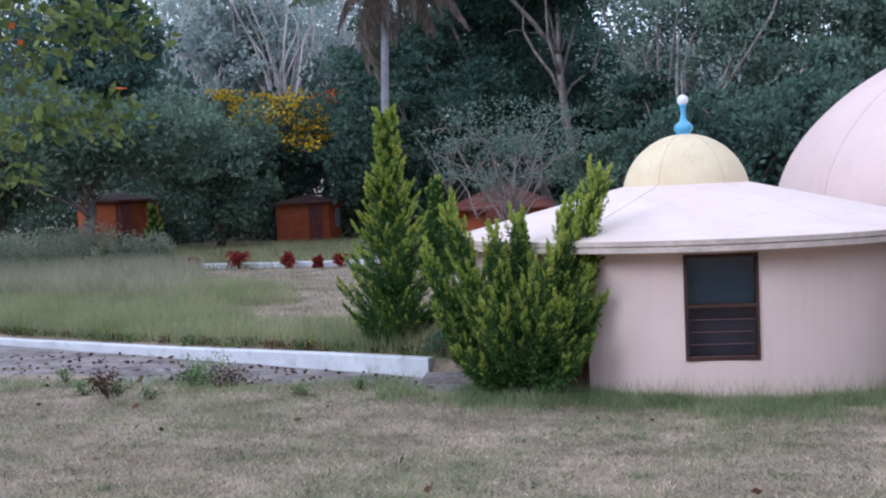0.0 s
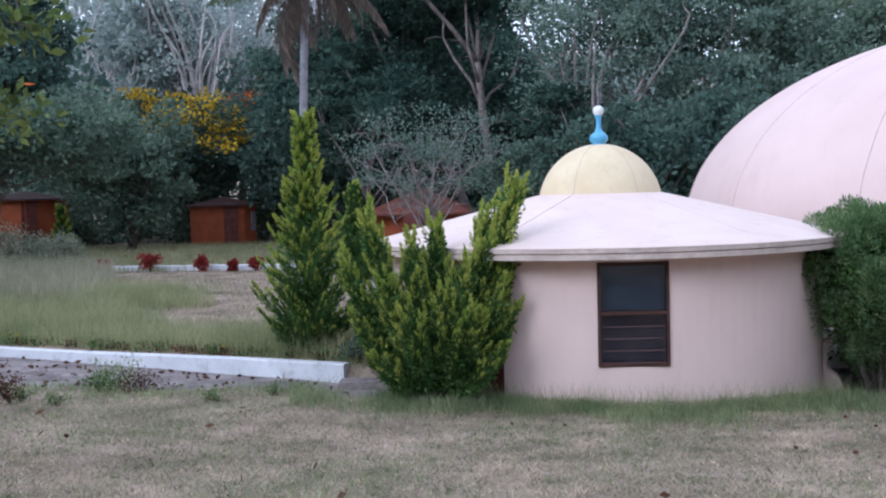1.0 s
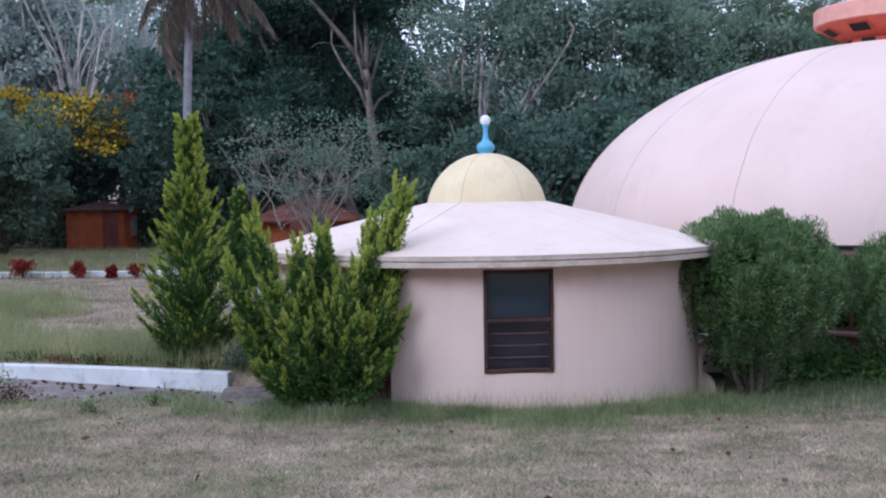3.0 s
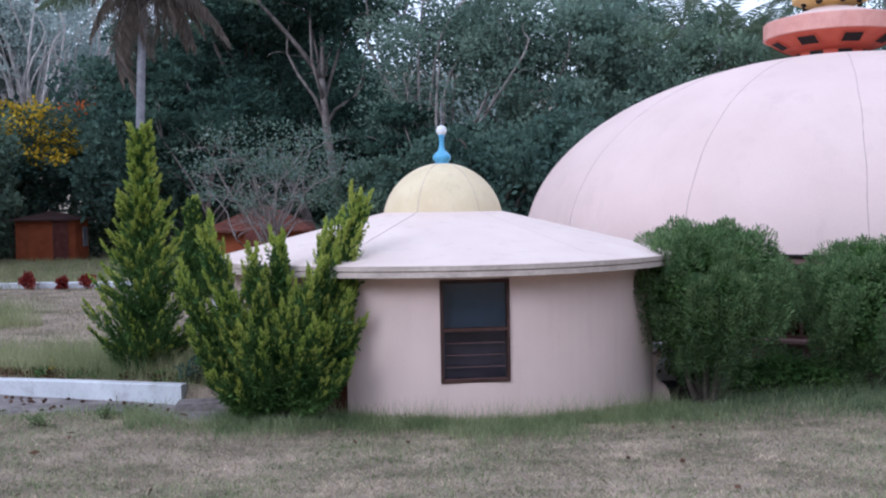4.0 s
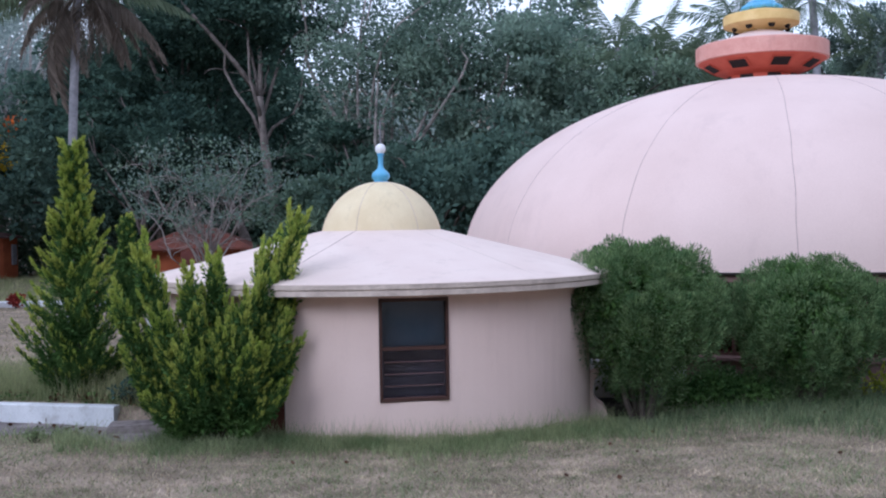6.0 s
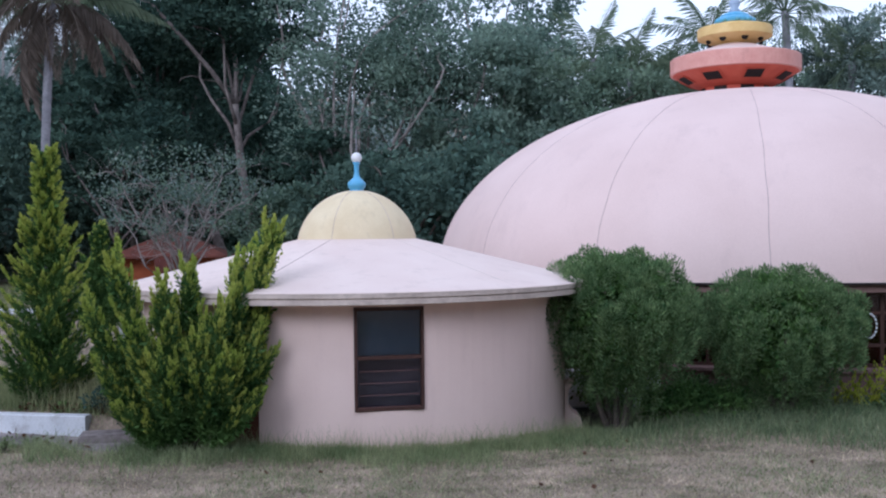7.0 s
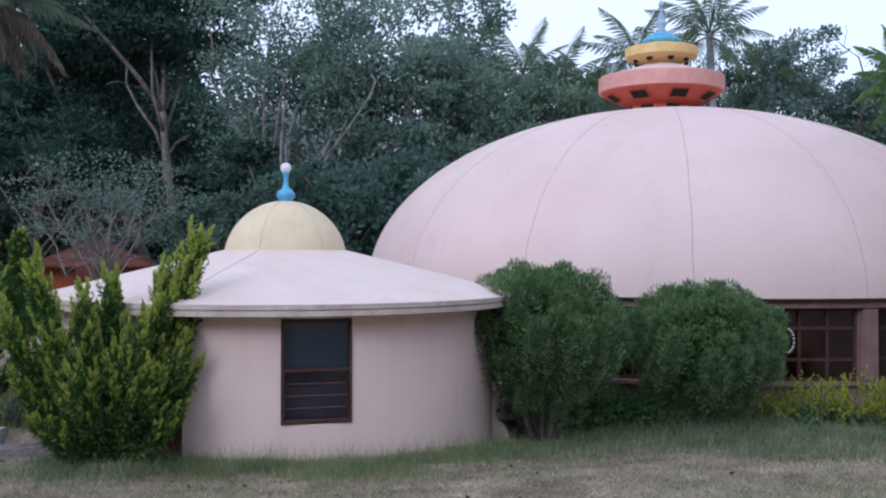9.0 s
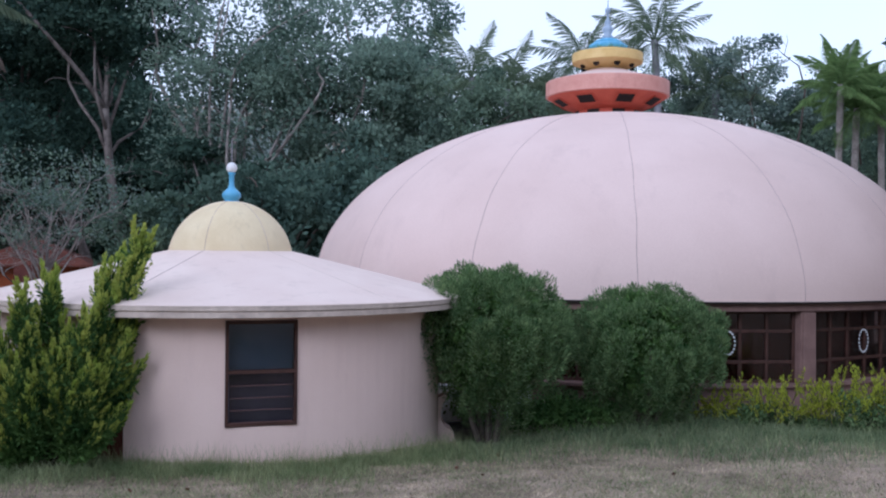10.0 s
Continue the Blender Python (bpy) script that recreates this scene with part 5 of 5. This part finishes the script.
pat = np.sin(x * 4.7 + 1.0) * np.sin(y * 5.3 + x) + 0.6 * np.sin(x * 1.9 - y * 1.2)
k = ~inside(x, y) & (pat + 0.4 * rng.normal(size=len(x)) > 0.55) & ((kerb_s(x, y) < 0) | (x > 0.2))
blades("straw", "pale dead straw lying on the lawn", x[k], y[k], 0.035, 0.005, L_STRAW, 4.5, joints=False)
p = polar(PAV_AZ, PAV_D)
ca, sa = math.cos(-radians(PAV_AZ)), math.sin(-radians(PAV_AZ))


def round_pavilion_edge(n, reach):
    a = np.radians(rng.uniform(-75, 85, n))
    r = RW + 0.03 + np.abs(rng.normal(size=n)) * reach * (0.8 + 0.35 * np.sin(a * 9) + 0.2 * np.sin(a * 23))
    lx, ly = r * np.sin(a), -r * np.cos(a)
    return p.x + lx * ca - ly * sa, p.y + lx * sa + ly * ca


x, y = round_pavilion_edge(26000, 0.6)
blades("grass_fringe", "soft green grass along the pavilion wall", x, y, 0.14, 0.003, L_FRESH, 1.2)
x, y = round_pavilion_edge(2200, 0.3)
blades("seeding_grass", "thin seeding stalks against the pavilion wall", x, y, 0.30, 0.0022, L_GRASS, 0.7)
x, y = fan(60000, 23, 54, 12.0, 17.2, 0.8)
k = ~inside(x, y) & (rng.random(len(x)) < smooth(np.hypot(x, y) + 0.5 * np.sin(x * 2.3), 12.0, 15.0))
blades("grass_fringe", "long green grass before the dome hall", x[k], y[k], 0.13, 0.0035, L_RANK, 1.1)
x, y = fan(2600, 23, 54, 12.6, 16.6)
k = ~inside(x, y)
blades("grass_stalks", "long wispy grass stalks before the dome hall", x[k], y[k], 0.27, 0.003, L_FRESH, 1.2)
x, y = fan(15000, -4.5, 10, 10.4, 12.9, 0.7)
k = ~inside(x, y) & (rng.random(len(x)) < smooth(np.hypot(x, y) + 0.3 * np.sin(x * 3) - 0.25 * np.clip(-x, 0, 2), 10.6, 12.4) * 0.8)
blades("grass_fringe", "long grass round the foot of the cypress", x[k], y[k], 0.16, 0.0032, L_FRESH, 1.1)
# terrace behind the kerb
al = rng.uniform(-1.5, 26, 120000)
s = 0.2 + 8.0 * rng.random(120000) ** 1.3
x = KERB_A.x + KERB_DIR.x * al + KERB_BACK.x * s
y = KERB_A.y + KERB_DIR.y * al + KERB_BACK.y * s
k = (x < 0.3) & ((s < 2.2 + 0.5 * np.sin(al)) | (al > 5.0 + 0.5 * s + np.sin(s * 2)))
blades("meadow", "tall hazy green meadow grass behind the kerb", x[k], y[k], 0.40, 0.0034, L_GRASS, 0.8)
n = 330
wa, ws = rng.uniform(-0.6, 24, n), np.abs(rng.normal(size=n)) * 0.14 + 0.24
wx, wy = KERB_A.x + KERB_DIR.x * wa + KERB_BACK.x * ws, KERB_A.y + KERB_DIR.y * wa + KERB_BACK.y * ws
wc = np.stack([wx, wy, ground_z(wx, wy) + 0.05], 1)
weeds = fast("kerb_weeds", clump_leaves(wc[:200], np.array([0.13, 0.13, 0.06]) * np.ones((200, 3)), 34, 0.05, 0.025, 0.4), 4, L_LITTER)
tagged(weeds, "withered brown weeds along the kerb", "weeds", kind="stuff")
weeds = fast("kerb_weeds", clump_leaves(wc[200:], np.array([0.12, 0.12, 0.09]) * np.ones((n - 200, 3)), 34, 0.06, 0.03, 0.4), 4, L_CYPRESS)
tagged(weeds, "dark green weeds along the kerb", "weeds", kind="stuff")
pick = wc[rng.integers(0, n, 26)] + np.array([0, 0, 0.12])
tagged(fast("weed_flowers", clump_leaves(pick, np.full(26, 0.03), 6, 0.035, 0.025), 4, L_YELLOW), "small yellow flowers among the kerb weeds", "flowers", kind="stuff")
# grass creeping over the path's edge
al = rng.uniform(-0.5, 24, 9000)
wide = 0.8 + 3.9 * np.clip(al / 9.0, 0, 1)
s = -wide + rng.normal(size=9000) * 0.25 + 0.25 * np.sin(al * 2.3) + 0.1
blades("path_edge_grass", "grass creeping over the path's edge", KERB_A.x + KERB_DIR.x * al + KERB_BACK.x * s, KERB_A.y + KERB_DIR.y * al + KERB_BACK.y * s, 0.11, 0.004, L_FRESH, 1.2)
x, y = fan(70000, -27, 2, 16, 58, 1.2)
k = (kerb_s(x, y) > 1.8) & (x < 0.6)
blades("terrace_grass", "dry grass on the terrace", x[k], y[k], 0.07, 0.008, L_LAWN, 1.2, joints=False)
x, y = fan(34000, -27, -14.0, 20, 36)
k = (kerb_s(x, y) > 4) & (np.degrees(np.arctan2(x, y)) < -15.5 + 1.5 * np.sin(np.hypot(x, y)) + rng.normal(size=len(x)))
blades("seeding_meadow", "pale seeding grass mound on the terrace", x[k], y[k], 0.62, 0.005, L_STRAW, 0.7)
x, y = fan(26000, -27, 2, 34, 57)
blades("rough_grass", "rough green grass before the huts", x, y, 0.24, 0.010, L_GRASS, 0.7)
# fallen leaves
x, y = fan(2600, -27, 40, 4.6, 18, 0.6)
k = (kerb_s(x, y) < -0.1) | (x > 0.3)
k &= np.hypot(x - p.x, y - p.y) > RW + 0.1
k &= (rng.random(len(x)) < 0.035) | inside(x, y)
x, y = x[k], y[k]
way = unit(len(x)) * np.array([1, 1, 0.3])
lit = fast("fallen_leaves", leaf_quads(np.stack([x, y, ground_z(x, y) + 0.05], 1), way, 0.05 + 0.09 * rng.random(len(x)), 0.055), 4, L_LITTER)
tagged(lit, "dry brown fallen leaves on path and lawn", "leaves", kind="stuff")

# ---- bits between pavilion and hall ----
bm = bmesh.new()
prof = [(-0.15, -3.1), (0.20, -3.1), (0.25, -2.98), (0.265, -2.86), (0.24, -2.75), (0.18, -2.67), (0.10, -2.62), (0.055, -2.54), (0.05, -2.42), (0.075, -2.30), (0.13, -2.21), (0.16, -2.15), (0.11, -2.14), (0.04, -2.18), (-0.15, -2.28)]
fr = [bm.verts.new((x, -0.16, z)) for x, z in prof]
bk = [bm.verts.new((x, 0.16, z)) for x, z in prof]
bm.faces.new(fr)
bm.faces.new(bk[::-1])
for i in range(len(prof)):
    j = (i + 1) % len(prof)
    bm.faces.new((fr[i], fr[j], bk[j], bk[i]))
bmesh.ops.recalc_face_normals(bm, faces=bm.faces)
q = part("scroll_buttress", bm, M_WALL)
q.matrix_world = pav.matrix_world @ pose(0, 0, 0, 0, 0, -12.0) @ Matrix.Translation((RW - 0.01, 0, 0))
tagged(q, "small scrolled pink buttress at the pavilion's foot", "buttress")
q = part("garden_wall", boxed(-0.9, 0.9, -0.08, 0.08, -2.3, -1.45, None, 0.015), M_LIME)
q.matrix_world = Matrix.Translation(at(28.3, 16.2, EYE)) @ pose(0, 0, 0, 0, 0, -30)
tagged(q, "low whitewashed wall between pavilion and hall", "wall")
q = part("tub", lathe([(0.001, 0.02), (0.25, 0.02), (0.33, 0.24), (0.35, 0.25), (0.35, 0.27), (0.31, 0.27), (0.24, 0.06), (0.001, 0.06)], 28), M_SHADE)
b = at(27.4, 15.2)
q.location = (b.x, b.y, gz(b.x, b.y))
tagged(q, "black plastic tub on the grass", "tub")
